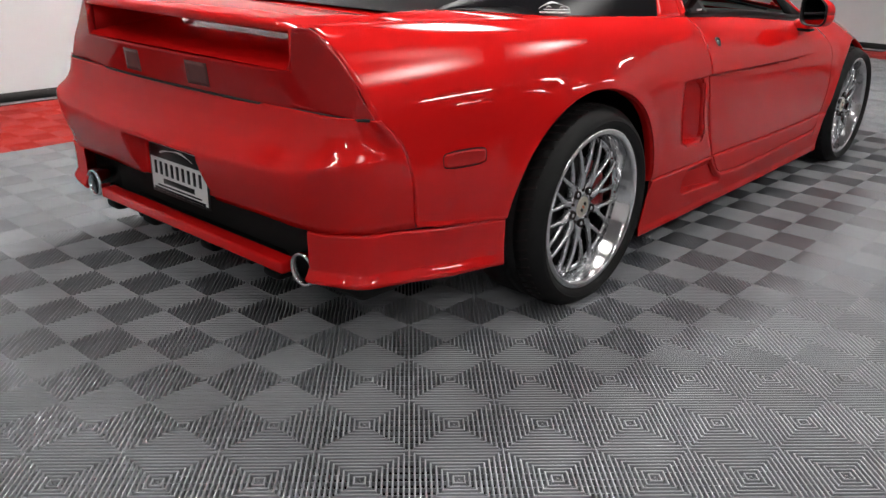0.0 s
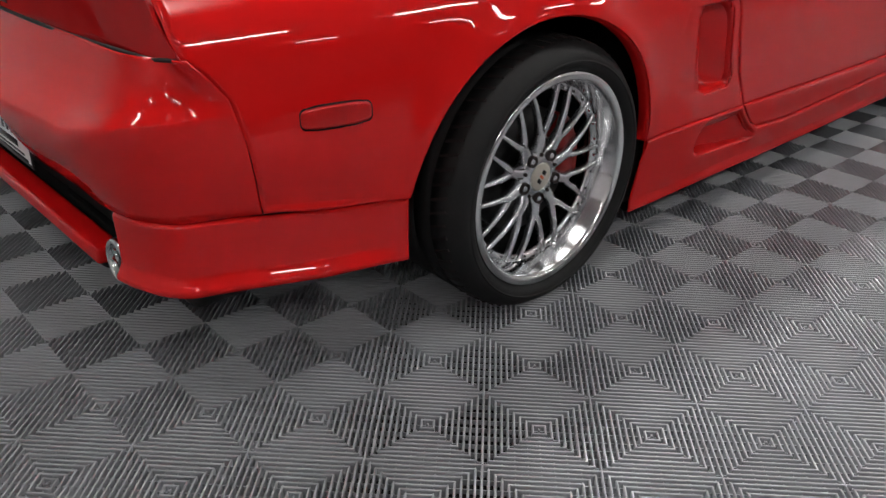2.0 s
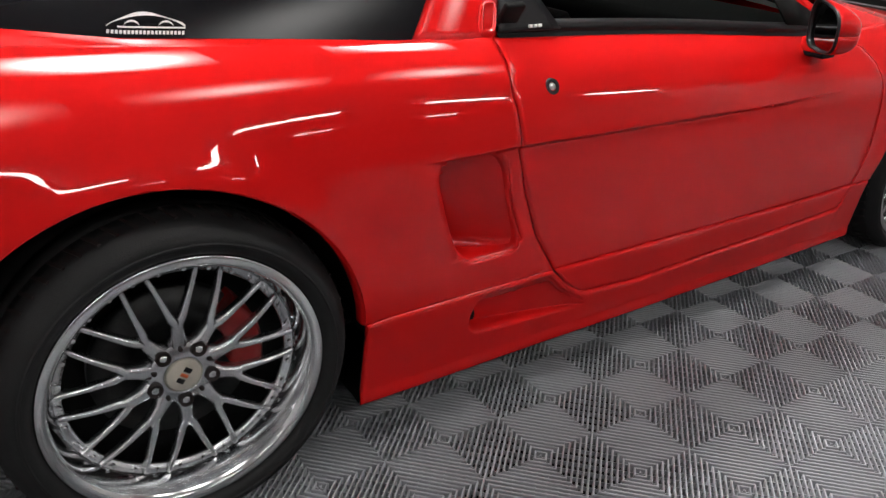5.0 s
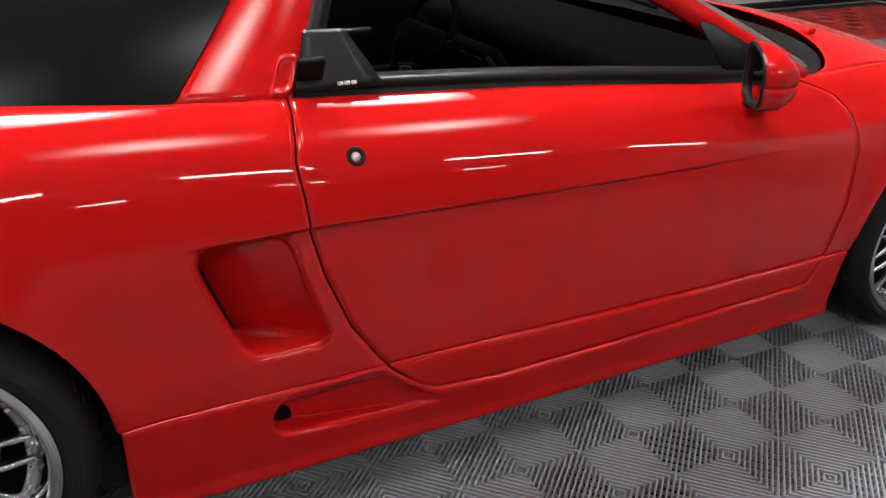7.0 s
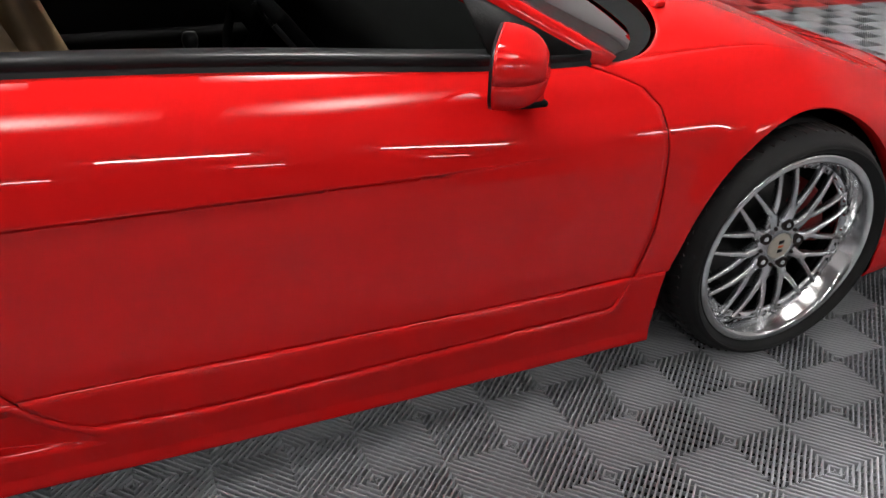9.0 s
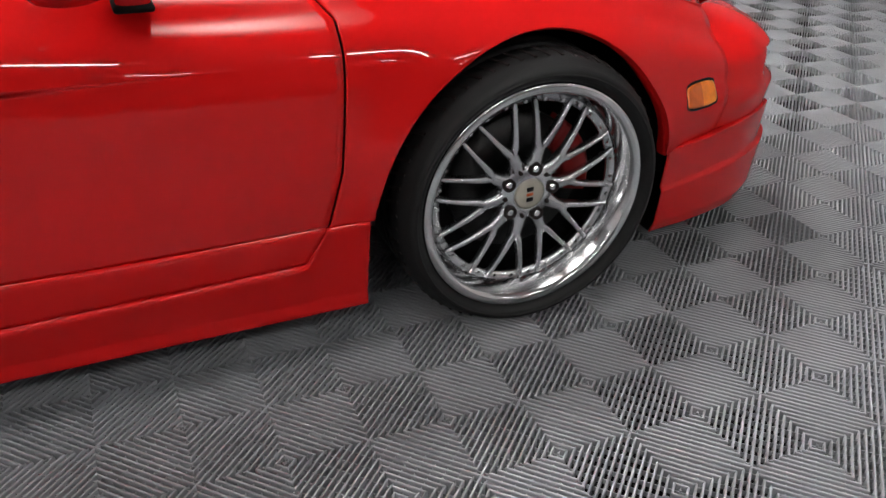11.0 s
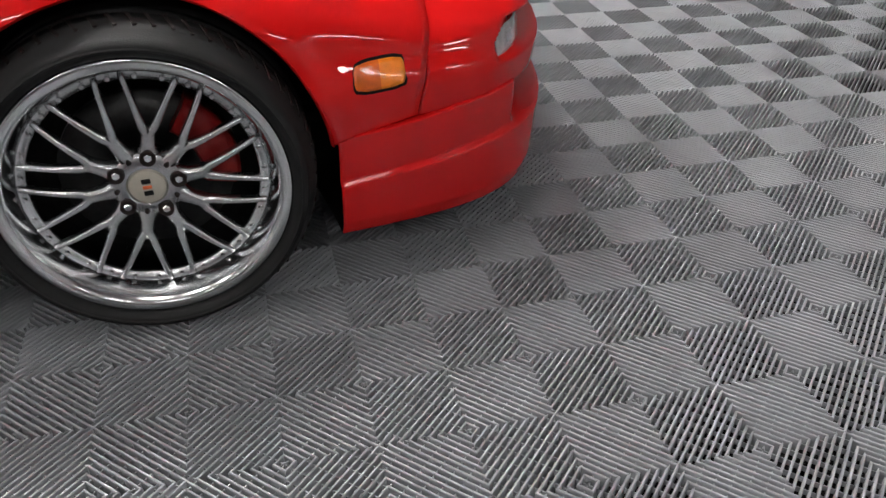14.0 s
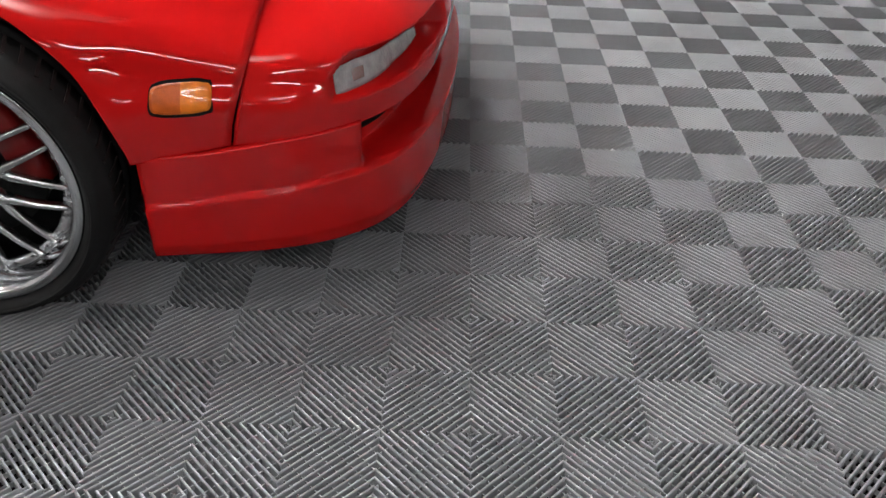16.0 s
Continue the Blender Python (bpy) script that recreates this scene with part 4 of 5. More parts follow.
def tail():
    n = 241
    y = np.linspace(-0.768, 0.768, n)
    a = np.abs(y)
    x = TAIL_X + 0.055 * (a / 0.76) ** 2.4 + 0.022 * step((a - 0.748) / 0.03)
    top = line((0.0, 0.795), (0.503, 0.795), (0.518, 0.806), (0.526, 0.900), (0.570, 0.902), (0.600, 0.889), (0.655, 0.842), (0.708, 0.786), (0.768, 0.703))(a)
    r = np.linspace(0, 1, 16)
    z = 0.700 + (top - 0.700)[:, None] * r[None]
    lean = (-0.12 + 0.42 * (a / 0.75) ** 3)[:, None] * (z - 0.70)
    pts = np.stack([x[:, None] + lean, np.repeat(y[:, None], 16, 1), z], -1)
    t = grid_part("tail_lamp", pts, LAMP, car, "dark red full-width tail lamp panel", solid=0.02)
    for y0, y1 in ((0.165, 0.255), (-0.195, -0.09)):
        yy = np.linspace(y0, y1, 8)
        zz = np.linspace(0.715, 0.780, 6)
        Y, Z = np.meshgrid(yy, zz, indexing="ij")
        X = TAIL_X + 0.055 * (np.abs(Y) / 0.76) ** 2.4 + (-0.12 + 0.42 * (np.abs(Y) / 0.75) ** 3) * (Z - 0.70) - 0.0012
        grid_part("reverse_lamp", np.stack([X, Y, Z], -1), REVERSE, t, "smoked reversing lamp", solid=0.002)
    lens_edge = np.stack([np.stack([x - d, y, 0.700 + 0 * y + e], -1) for d, e in ((-0.004, -0.005), (0.003, -0.004), (0.003, 0.002), (-0.002, 0.003))])
    grid_part("lamp_seal", lens_edge, GAP, t, "dark seal under the tail lamp")
    # spoiler bridge, drooping into the fenders at its ends
    yy = np.linspace(-0.548, 0.548, 101)
    a = np.abs(yy)
    droop = 0.016 * step((a - 0.51) / 0.045)
    ztop = 0.917 + 0.010 * (1 - (a / 0.55) ** 2) - droop
    zlow = 0.884 + 0.010 * (1 - (a / 0.55) ** 2)
    rear = TAIL_X + 0.055 * (a / 0.76) ** 2.4 + (-0.12 + 0.42 * (a / 0.75) ** 3) * 0.20 - 0.003
    rows = [(-0.56 + 0 * a, ztop - 0.013), (-0.66 + 0 * a, ztop - 0.003), (-0.78 + 0 * a, ztop), (rear + 0.030, ztop - 0.002), (rear + 0.010, ztop - 0.006), (rear + 0.001, ztop - 0.013),
            (rear + 0.002, zlow + 0.006), (rear + 0.016, zlow), (-0.78 + 0 * a, zlow), (-0.60 + 0 * a, zlow - 0.004)]
    pts = np.stack([np.stack([rx, yy, rz], -1) for rx, rz in rows])
    back = TAIL_X - 0.012
    grid_part("spoiler", pts, PAINT, car, "red rear spoiler bridging the tail")
    # recessed deck under the spoiler, between two cheeks
    yd = np.linspace(-0.520, 0.520, 41)
    xs = np.array([back + 0.012, back + 0.03, -0.75, -0.60, -0.50, -0.38])
    zs = np.array([0.796, 0.806, 0.822, 0.845, 0.875, 0.895])
    pts = np.stack([np.stack([np.full_like(yd, xx) + 0.02 * (np.abs(yd) / 0.52) ** 2.4, yd, zz + 0.004 * (1 - (yd / 0.52) ** 2)], -1) for xx, zz in zip(xs, zs)])
    grid_part("boot_lid", pts, PAINT, car, "red boot lid under the spoiler")
    for sgn in (-1, 1):
        cheek = np.array([[[xx, sgn * (0.522 - 0.02 * (k / 5)), zz] for zz in (0.79, 0.895)] for k, xx in enumerate(np.linspace(back + 0.035, -0.45, 6))])
        grid_part("deck_cheek", cheek, PAINT, car, flip=sgn > 0, solid=0.004)
    # deck shoulders joining flank and spoiler
    xd = np.linspace(-0.835, 0.53, 62)
    wid, zz = belt_w(xd), belt_z(xd)
    inner = np.minimum(line((-0.8, 0.50), (-0.62, 0.54), (-0.36, 0.50), (0.53, 0.66))(xd), wid - 0.005)
    cols = []
    for s in np.linspace(0, 1, 10):
        cols.append(np.stack([xd, -(wid + (inner - wid) * s), zz + 0.014 * np.sin(s * math.pi / 2) * step((0.1 - xd) / 0.5) * step((xd + 0.66) / 0.1) + 0.004 * s], -1))
    d = grid_part("rear_deck", np.array(cols), PAINT, car, "glossy red rear deck beside the glass", flip=True)
    mirrored(d)


def rear_valance():
    p, nrm, s = tail_outline()
    sel = (p[:, 0] > -0.85) | (p[:, 1] < -0.605)
    p, nrm, s = p[sel], nrm[sel], s[sel]
    u = s / s[-1]
    top = tail_seam(s) - 0.0012
    bot = line((0, 0.242), (0.3, 0.249), (0.65, 0.268), (0.85, 0.270), (1, 0.258))(u)
    rows = np.linspace(0, 1, 40)
    z = bot[:, None] + (top - bot)[:, None] * rows[None]
    inset = pchip(((0.0, 0.006), (0.03, -0.004), (0.07, -0.006), (0.14, 0.0), (0.28, 0.008), (0.5, 0.0085), (0.985, 0.0065), (1.0, 0.0085)), np.repeat(rows[None], len(u), 0))
    inset = inset * (0.25 + 0.75 * step((u - 0.10) / 0.10))[:, None] + 0.002 * step((u - 0.3) / 0.2)[:, None]
    v = grid_part("rear_skirt", closed(sheet(p, nrm, z, inset), nrm, 0.02, -0.0012), PAINT, car, "glossy red rear corner skirt with a flared lip", solid=0.004, flip=True)
    lip = np.stack([np.stack([p[:, 0] - nrm[:, 0] * i, p[:, 1] - nrm[:, 1] * i, bot + dz], -1) for i, dz in ((0.002, 0.0), (0.02, 0.004), (0.10, 0.012))])
    grid_part("skirt_underside", lip, PAINT, v)
    mirrored(v)
    # black box as the shade in the opening below the bumper, with a crossbar
    part("rear_cavity", box_bm(-0.84, -0.60, -0.72, 0.72, 0.20, 0.44, 0.02), DEEP, car, "black box for the shade in the opening below the bumper")
    part("exhaust_box", box_bm(-0.865, -0.55, -0.42, 0.42, 0.205, 0.270, 0.025), MATTE, car, "black silencer box")
    for yy in (0.50, 0.26, -0.08, -0.40):
        part("hanger", box_bm(-0.90, -0.83, yy - 0.04, yy + 0.04, 0.196, 0.240, 0.018, 3), MATTE, car, "black exhaust hanger")
    bar = box_bm(-0.932, -0.876, -0.50, 0.50, 0.247, 0.283, 0.009, 3)
    part("rear_crossbar", bar, PAINT, car, "slim red crossbar between the exhausts")
    for k in range(4):
        yy = -0.3 + 0.2 * k
        part("bar_bracket", box_bm(-0.90, -0.86, yy - 0.015, yy + 0.015, 0.215, 0.262, 0.006), MATTE, car)
    for y in (-0.572, 0.572):
        bm = bmesh.new()
        prof = [(0.030, 0.30), (0.036, 0.02), (0.038, 0.0), (0.042, -0.006), (0.047, -0.004), (0.049, 0.004), (0.048, 0.30)]
        lathe(prof, 40, (0, 0, 0), bm)
        bmesh.ops.rotate(bm, verts=bm.verts, cent=(0, 0, 0), matrix=Matrix.Rotation(-math.pi / 2, 3, "Z"))
        bmesh.ops.translate(bm, verts=bm.verts, vec=(-0.917, y, 0.280))
        e = part("exhaust_tip", bm, CHROME, car, "round polished exhaust tip")
        # black disc that gives the shade inside the pipe
        bm = lathe([(0.036, 0.05), (0.0, 0.05)], 24)
        bmesh.ops.rotate(bm, verts=bm.verts, cent=(0, 0, 0), matrix=Matrix.Rotation(-math.pi / 2, 3, "Z"))
        bmesh.ops.translate(bm, verts=bm.verts, vec=(-0.917, y, 0.280))
        part("exhaust_bore", bm, DEEP, e)
    # number plate recess and dealer plate
    px, py = -0.922, 0.002
    plate = part("dealer_plate", box_bm(px, px + 0.006, py - 0.1525, py + 0.1525, 0.355, 0.507, 0.003), PLATE, car, "white dealer plate in a black frame")
    part("plate_frame", box_bm(px + 0.0015, px + 0.0055, py - 0.160, py + 0.160, 0.346, 0.515, 0.003), BLACK, plate)
    for z0, z1, y0, y1, m in ((0.462, 0.503, -0.148, 0.148, BLACK), (0.357, 0.365, -0.14, 0.14, BLACK), (0.382, 0.398, -0.085, 0.085, BLACK), (0.370, 0.375, -0.12, 0.12, BLACK)):
        part("plate_bar", box_bm(px - 0.0015, px + 0.001, py + y0, py + y1, z0, z1, 0.001, 1), m, plate)
    # white swoosh on the dark band
    yy = np.linspace(-0.09, 0.09, 25)
    arc = np.array([[(px - 0.0025, py - v, 0.473 + 0.021 * math.cos(v / 0.09 * 1.45) ** 0.8 + d * (1 + 0.5 * math.sin(v * 55))) for v in yy] for d in (0.0, 0.0045)])
    grid_part("plate_swoosh", arc, WHITE, plate)
    for k in range(9):
        y0 = py + 0.137 - k * 0.0305
        part("plate_letter_bar", box_bm(px - 0.0015, px + 0.001, y0 - 0.020, y0 - 0.006, 0.408, 0.450, 0.001, 1), BLACK, plate)


def marker_lamp(x0, x1, z0, z1, colours, border):
    """A rounded side marker that follows the flank."""
    xm, zm = (x0 + x1) / 2, (z0 + z1) / 2

    def slab(name, a0, a1, b0, b1, out, material, parent, label="", k=4.0, cut=(-1, 1)):
        nx, nz = 24, 12
        s, t = np.meshgrid(np.linspace(*cut, nx), np.linspace(-1, 1, nz), indexing="ij")
        m = np.maximum(np.abs(s), np.abs(t)) / np.maximum((np.abs(s) ** k + np.abs(t) ** k) ** (1 / k), 1e-6)
        X, Z = (a0 + a1) / 2 + (a1 - a0) / 2 * s * m, (b0 + b1) / 2 + (b1 - b0) / 2 * t * m
        q = flank(X, Z)
        edge = np.clip((1 - np.maximum(np.abs(s), np.abs(t))) / 0.14, 0, 1)
        q[..., 1] -= 0.001 + out * np.sqrt(edge)
        return grid_part(name, q, material, parent, label)

    holder = slab("side_marker", x0 - border, x1 + border, z0 - border, z1 + border, 0.004, MATTE, car, colours[0][1])
    n = len(colours)
    for k, (material, label) in enumerate(colours):
        slab("lens", x0, x1, z0, z1, 0.007, material, holder, cut=(-1 + 2 * k / n, -1 + 2 * (k + 1) / n))
    return holder


def front_bumper():
    p, nrm, u = outline((3.043, -0.803), (3.14, -0.786), (3.23, -0.745), (3.31, -0.668), (3.37, -0.545), (3.412, -0.34), (3.431, -0.14), (3.435, 0.0), n=120)
    nrm *= -1 if nrm[0, 1] > 0 else 1
    m = 70
    r = np.linspace(0, 1, m)
    zlo = line((0, 0.366), (0.25, 0.378), (0.45, 0.385), (1, 0.385))(u)
    zhi = line((0, 0.600), (0.3, 0.590), (0.6, 0.568), (1, 0.560))(u)
    z = zlo[:, None] + (zhi - zlo)[:, None] * r[None]
    gx = nose_gap(z[0])
    side = 0.803 - half_width(gx, z[0])
    front = pchip(((0.36, 0.010), (0.385, 0.006), (0.41, 0.002), (0.432, 0.0), (0.46, 0.004), (0.505, 0.014), (0.53, 0.036), (0.555, 0.080), (0.575, 0.15), (0.60, 0.22)), z)
    blend = step((u - 0.17) / 0.15)[:, None]
    inset = side[None] * (1 - blend) + front * blend
    for _ in range(14):
        inset[:, 1:-1] = (inset[:, :-2] + 2 * inset[:, 1:-1] + inset[:, 2:]) / 4
        inset[1:-1] = (inset[:-2] + 2 * inset[1:-1] + inset[2:]) / 4
    # slot for the lamp, deepest towards the middle
    lo = line((0, 0.434), (0.20, 0.437), (0.5, 0.436), (0.66, 0.437), (1, 0.437))(u)[:, None]
    hi = line((0, 0.470), (0.175, 0.464), (0.23, 0.506), (0.5, 0.504), (0.66, 0.50), (1, 0.50))(u)[:, None]
    slot = step((u - 0.182) / 0.012)[:, None] * step((0.665 - u) / 0.02)[:, None] * step((z - lo) / 0.006) * step((hi - z) / 0.005)
    inset = inset + slot * (0.018 + 0.05 * np.clip((u - 0.2) / 0.2, 0, 1))[:, None]
    pts = sheet(p, nrm, z, inset)
    k = np.clip(1 - u / 0.10, 0, 1)[:, None] ** 1.3
    pts[..., 0] += k * (nose_gap(z) + SHUT - 3.043)
    b = grid_part("front_bumper", both_sides(pts), PAINT, car, "glossy red front bumper", solid=0.003, flip=True)
    # clear lamp in the slot
    sel = (u > 0.188) & (u < 0.56)
    us = u[sel]
    rr = np.linspace(0, 1, 8)
    z0 = line((0.18, 0.439), (0.5, 0.445), (0.56, 0.447))(us)
    z1 = line((0.18, 0.460), (0.205, 0.487), (0.25, 0.491), (0.5, 0.475), (0.56, 0.464))(us)
    zz = z0[:, None] + (z1 - z0)[:, None] * rr[None]
    ins = pchip(((0.44, 0.002), (0.505, 0.016)), zz) + 0.012 + (0.030 * np.clip((us - 0.2) / 0.2, 0, 1))[:, None]
    lens = grid_part("turn_lamp", sheet(p[sel], nrm[sel], zz, ins), CLEAR, b, "clear ribbed front turn lamp", solid=0.004, flip=True)
    inner = sheet(p[sel][2:14], nrm[sel][2:14], zz[2:14], ins[2:14] - 0.001)
    grid_part("lamp_reflector", inner[3:8, 2:6], CHROME, lens, flip=True)
    for other in (lens,):
        mirrored(other)
    # lip
    p, nrm, u = outline((2.877, -0.853), (3.0, -0.833), (3.11, -0.808), (3.22, -0.762), (3.315, -0.682), (3.38, -0.555), (3.425, -0.36), (3.447, -0.15), (3.45, 0.0), n=130)
    nrm *= -1 if nrm[0, 1] > 0 else 1
    m = 60
    r = np.linspace(0, 1, m)
    zt = line((0, 0.352), (0.1, 0.358), (0.22, 0.374), (0.32, 0.382), (0.5, 0.386), (1, 0.386))(u)
    zb = line((0, 0.138), (0.3, 0.132), (0.6, 0.132), (1, 0.135))(u)
    ledge = line((0, 0.255), (0.3, 0.282), (0.55, 0.295), (1, 0.298))(u)[:, None]
    z = zb[:, None] + (zt - zb)[:, None] * r[None]
    above = step((z - ledge) / 0.006)
    deep = step((u - 0.368) / 0.028)[:, None]
    inset = above * (0.008 + 0.004 * step((u - 0.25) / 0.2)[:, None] + 0.075 * deep) + 0.010 * step((0.15 - z) / 0.02) + 0.012 * np.clip((ledge - z) / 0.15, 0, 1)
    inset += above * (1 - deep) * -0.006 * np.clip((z - ledge) / 0.07, 0, 1)
    lip = grid_part("front_lip", both_sides(closed(sheet(p, nrm, z, inset), nrm)), PAINT, car, "glossy red front lip spoiler below the bumper", solid=0.003, flip=True)
    sel = u > 0.37
    g = np.stack([sheet(p[sel], nrm[sel], np.repeat(zz[:, None], 1, 1), np.full((sel.sum(), 1), 0.070))[:, 0] for zz in (ledge[sel][:, 0] + 0.045, zt[sel] + 0.02)])
    grid_part("lower_grille", both_sides(g.transpose(1, 0, 2)), MATTE, lip, "black mesh of the lower intake", flip=True, solid=0.002)
    under = np.stack([np.stack([p[:, 0] - nrm[:, 0] * i, p[:, 1] - nrm[:, 1] * i, zb + dz], -1) for i, dz in ((0.022, 0.001), (0.08, 0.01), (0.3, 0.012))])
    grid_part("lip_floor", both_sides(under.transpose(1, 0, 2)), MATTE, lip)


def hood():
    n = 60
    y = np.linspace(-1, 1, n)
    rear = lambda yy: 2.03 + 0.36 * np.sqrt(np.clip(1 - (np.abs(yy) / 0.745) ** 2.4, 0, 1))
    s = np.linspace(0, 1, 60)
    cols = []
    for k in range(n):
        xx = 2.4 + 0 * s
        for _ in range(6):
            yy = y[k] * belt_w(xx)
            x0, x1 = rear(yy), 3.09 + 0.250 * (1 - np.abs(y[k]) ** 2.2)
            xx = x0 + (x1 - x0) * s
        yy = y[k] * belt_w(xx)
        edge = belt_z(np.minimum(xx, 3.09)) - 0.2 * np.clip(xx - 3.09, 0, 1)
        crown = 0.052 * step((2.80 - xx) / 0.7) + 0.016
        zz = edge + crown * (1 - np.abs(y[k]) ** 2.5)
        cols.append(np.stack([xx, yy, zz], -1))
    h = grid_part("bonnet", np.array(cols), PAINT, car, "glossy red bonnet sloping to the nose", solid=0.003)
    # black scuttle below the screen
    yy = np.linspace(-0.735, 0.735, 50)
    a = np.sqrt(np.clip(1 - (np.abs(yy) / 0.745) ** 2.4, 0, 1))
    g = np.stack([np.stack([2.03 + 0.36 * a * k - 0.02, yy, 0.750 + 0.045 * a + dz], -1) for k, dz in ((1.03, 0.0), (0.9, -0.02), (0.55, -0.01))])
    grid_part("scuttle", g, MATTE, car, "matt black scuttle below the windscreen", flip=True)
    nz = box_bm(2.335, 2.365, -0.016, 0.016, -0.004, 0.014, 0.006)
    bmesh.ops.translate(nz, verts=nz.verts, vec=(0, -0.47, float(belt_z(2.35)) + 0.044))
    part("washer_nozzle", nz, PAINT, h, "small red washer nozzle")
    for y0 in (-0.52, 0.10):
        bm = bmesh.new()
        for a0, b0 in (((2.30 - 0.3 * abs(y0), y0, 0.795), (2.13, y0 + 0.38, 0.850)),):
            v = Vector(b0) - Vector(a0)
            q = bmesh.ops.create_cone(bm, cap_ends=True, segments=8, radius1=0.008, radius2=0.004, depth=v.length)["verts"]
            bmesh.ops.transform(bm, matrix=Matrix.Translation((Vector(a0) + Vector(b0)) / 2) @ v.to_track_quat("Z", "Y").to_matrix().to_4x4(), verts=q)
        part("wiper", bm, MATTE, car, "black windscreen wiper")


A_LOW, A_TOP = np.array([2.035, 0.742, 0.765]), np.array([1.43, 0.565, 1.095])
B_LOW, B_TOP = np.array([0.735, 0.768, 0.85]), np.array([0.87, 0.575, 1.105])
C_LOW, C_TOP = np.array([0.525, 0.775, 0.865]), np.array([0.745, 0.575, 1.105])


def lerp(a, b, t):
    return a + (b - a) * t


def greenhouse():
    # screen
    n = 30
    rows = []
    for t in np.linspace(0, 1, 20):
        e = lerp(A_LOW, A_TOP, t)
        yy = np.linspace(-1, 1, n)
        bow = lerp(0.27, 0.10, t) * np.sqrt(np.clip(1 - np.abs(yy) ** 2.3, 0, 1))
        rows.append(np.stack([e[0] + bow, yy * (e[1] - 0.025), e[2] + lerp(0.03, 0.055, t) * (1 - yy**2)], -1))
    w = grid_part("windscreen", np.array(rows), SCREEN, car, "clear raked windscreen", flip=True)
    w.visible_shadow = False
    # roof panel
    rows = []
    for x, hw, z, c in ((1.43, 0.565, 1.095, 0.055), (1.30, 0.572, 1.108, 0.060), (1.1, 0.578, 1.115, 0.060), (0.9, 0.578, 1.11, 0.06), (0.74, 0.575, 1.105, 0.055)):
        yy = np.linspace(-1, 1, n)
        bow = 0.10 * np.sqrt(np.clip(1 - np.abs(yy) ** 2.3, 0, 1)) if x == 1.43 else 0
        rows.append(np.stack([np.full(n, x) + bow, yy * hw, z + c * (1 - np.abs(yy) ** 2.6)], -1))
    grid_part("roof", np.array(rows), mats_roof, car, "black glossy roof panel", solid=0.01)
    # rear screen over the engine
    rows = []
    for t in np.linspace(0, 1, 16):
        yy = np.linspace(-1, 1, n)
        x, z = lerp(0.74, -0.40, t), lerp(1.105, 0.905, t ** 1.15)
        rows.append(np.stack([np.full(n, x), yy * lerp(0.575, 0.50, t), z + lerp(0.055, 0.0, t) * (1 - yy**2)], -1))
    grid_part("rear_screen", np.array(rows), DARK_GLASS, car, "black glass engine cover")
    # quarter glass
    rows = []
    for s in np.linspace(0, 1, 30):
        low = np.array([lerp(-0.37, C_LOW[0] - 0.004, s), -float(line((-0.37, 0.50), (0.0, 0.67), (0.53, 0.772))(lerp(-0.37, 0.52, s))), 0.0])
        low[2] = float(belt_z(low[0])) + 0.012 * (1 - s)
        t = lerp(1.0, 0.0, s)
        top = np.array([lerp(0.74, -0.40, t), -lerp(0.575, 0.50, t), lerp(1.105, 0.905, t ** 1.15)])
        rows.append(np.stack([low + (top - low) * q + np.array([0, -0.010 * math.sin(q * math.pi), 0]) for q in np.linspace(0, 1, 12)]))
    q = grid_part("quarter_glass", np.array(rows), DARK_GLASS, car, "black glass rear quarter window with a white sticker")
    mirrored(q)
    for sgn in (-1, 1):
        m = np.array([1, sgn, 1])
        # pillar behind the door
        rows = []
        for t in np.linspace(0, 1, 14):
            b, c = lerp(B_LOW, B_TOP, t) * m, lerp(C_LOW, C_TOP, t) * m
            out = np.array([0, sgn, 0])
            rows.append(np.stack([c + out * -0.03, c, c + (b - c) * 0.05 + out * 0.006, c + (b - c) * 0.5 + out * 0.012, b + (c - b) * 0.06 + out * 0.006, b, b - out * 0.04]))
        grid_part("pillar", np.array(rows), PAINT, car, "glossy red pillar behind the door", flip=sgn > 0, solid=0.003)
        rows = []
        for t in np.linspace(0, 1, 14):
            a = lerp(A_LOW, A_TOP, t) * m
            d = np.array([0.030, 0, 0.012])
            rows.append(np.stack([a + d + np.array([0, -0.020 * sgn, 0.004]), a + d * 0.8 + np.array([0, 0.004 * sgn, 0.004]), a + np.array([0, 0.010 * sgn, 0]), a - d * 0.8, a - d - np.array([0, 0.015 * sgn, 0])]))
        grid_part("windscreen_pillar", np.array(rows), PAINT, car, "slim red windscreen pillar", flip=sgn > 0, solid=0.003)
        # roof rail
        rows = []
        for t in np.linspace(0, 1, 8):
            c = lerp(A_TOP, C_TOP, t) * m
            rows.append(np.stack([c + np.array([0, -0.03 * sgn, 0.012]), c + np.array([0, 0.004 * sgn, 0.008]), c + np.array([0, 0.008 * sgn, -0.012]), c + np.array([0, -0.02 * sgn, -0.02])]))
        grid_part("roof_rail", np.array(rows), BLACK, car, "black roof rail", flip=sgn > 0)
        # black waist rail of the door window, and its glass
        xs = np.linspace(0.735, 2.0, 40)
        bz, bw = belt_z(xs), belt_w(xs)
        g = np.stack([np.stack([xs, sgn * (bw + o), bz + dz], -1) for o, dz in ((-0.004, -0.009), (0.004, -0.003), (0.004, 0.005), (-0.004, 0.008), (-0.004, 0.013), (-0.002, 0.016), (-0.002, 0.026), (-0.010, 0.031), (-0.05, 0.031))])
        grid_part("window_rail", g, BLACK, car, "black rail along the door window", flip=sgn < 0)
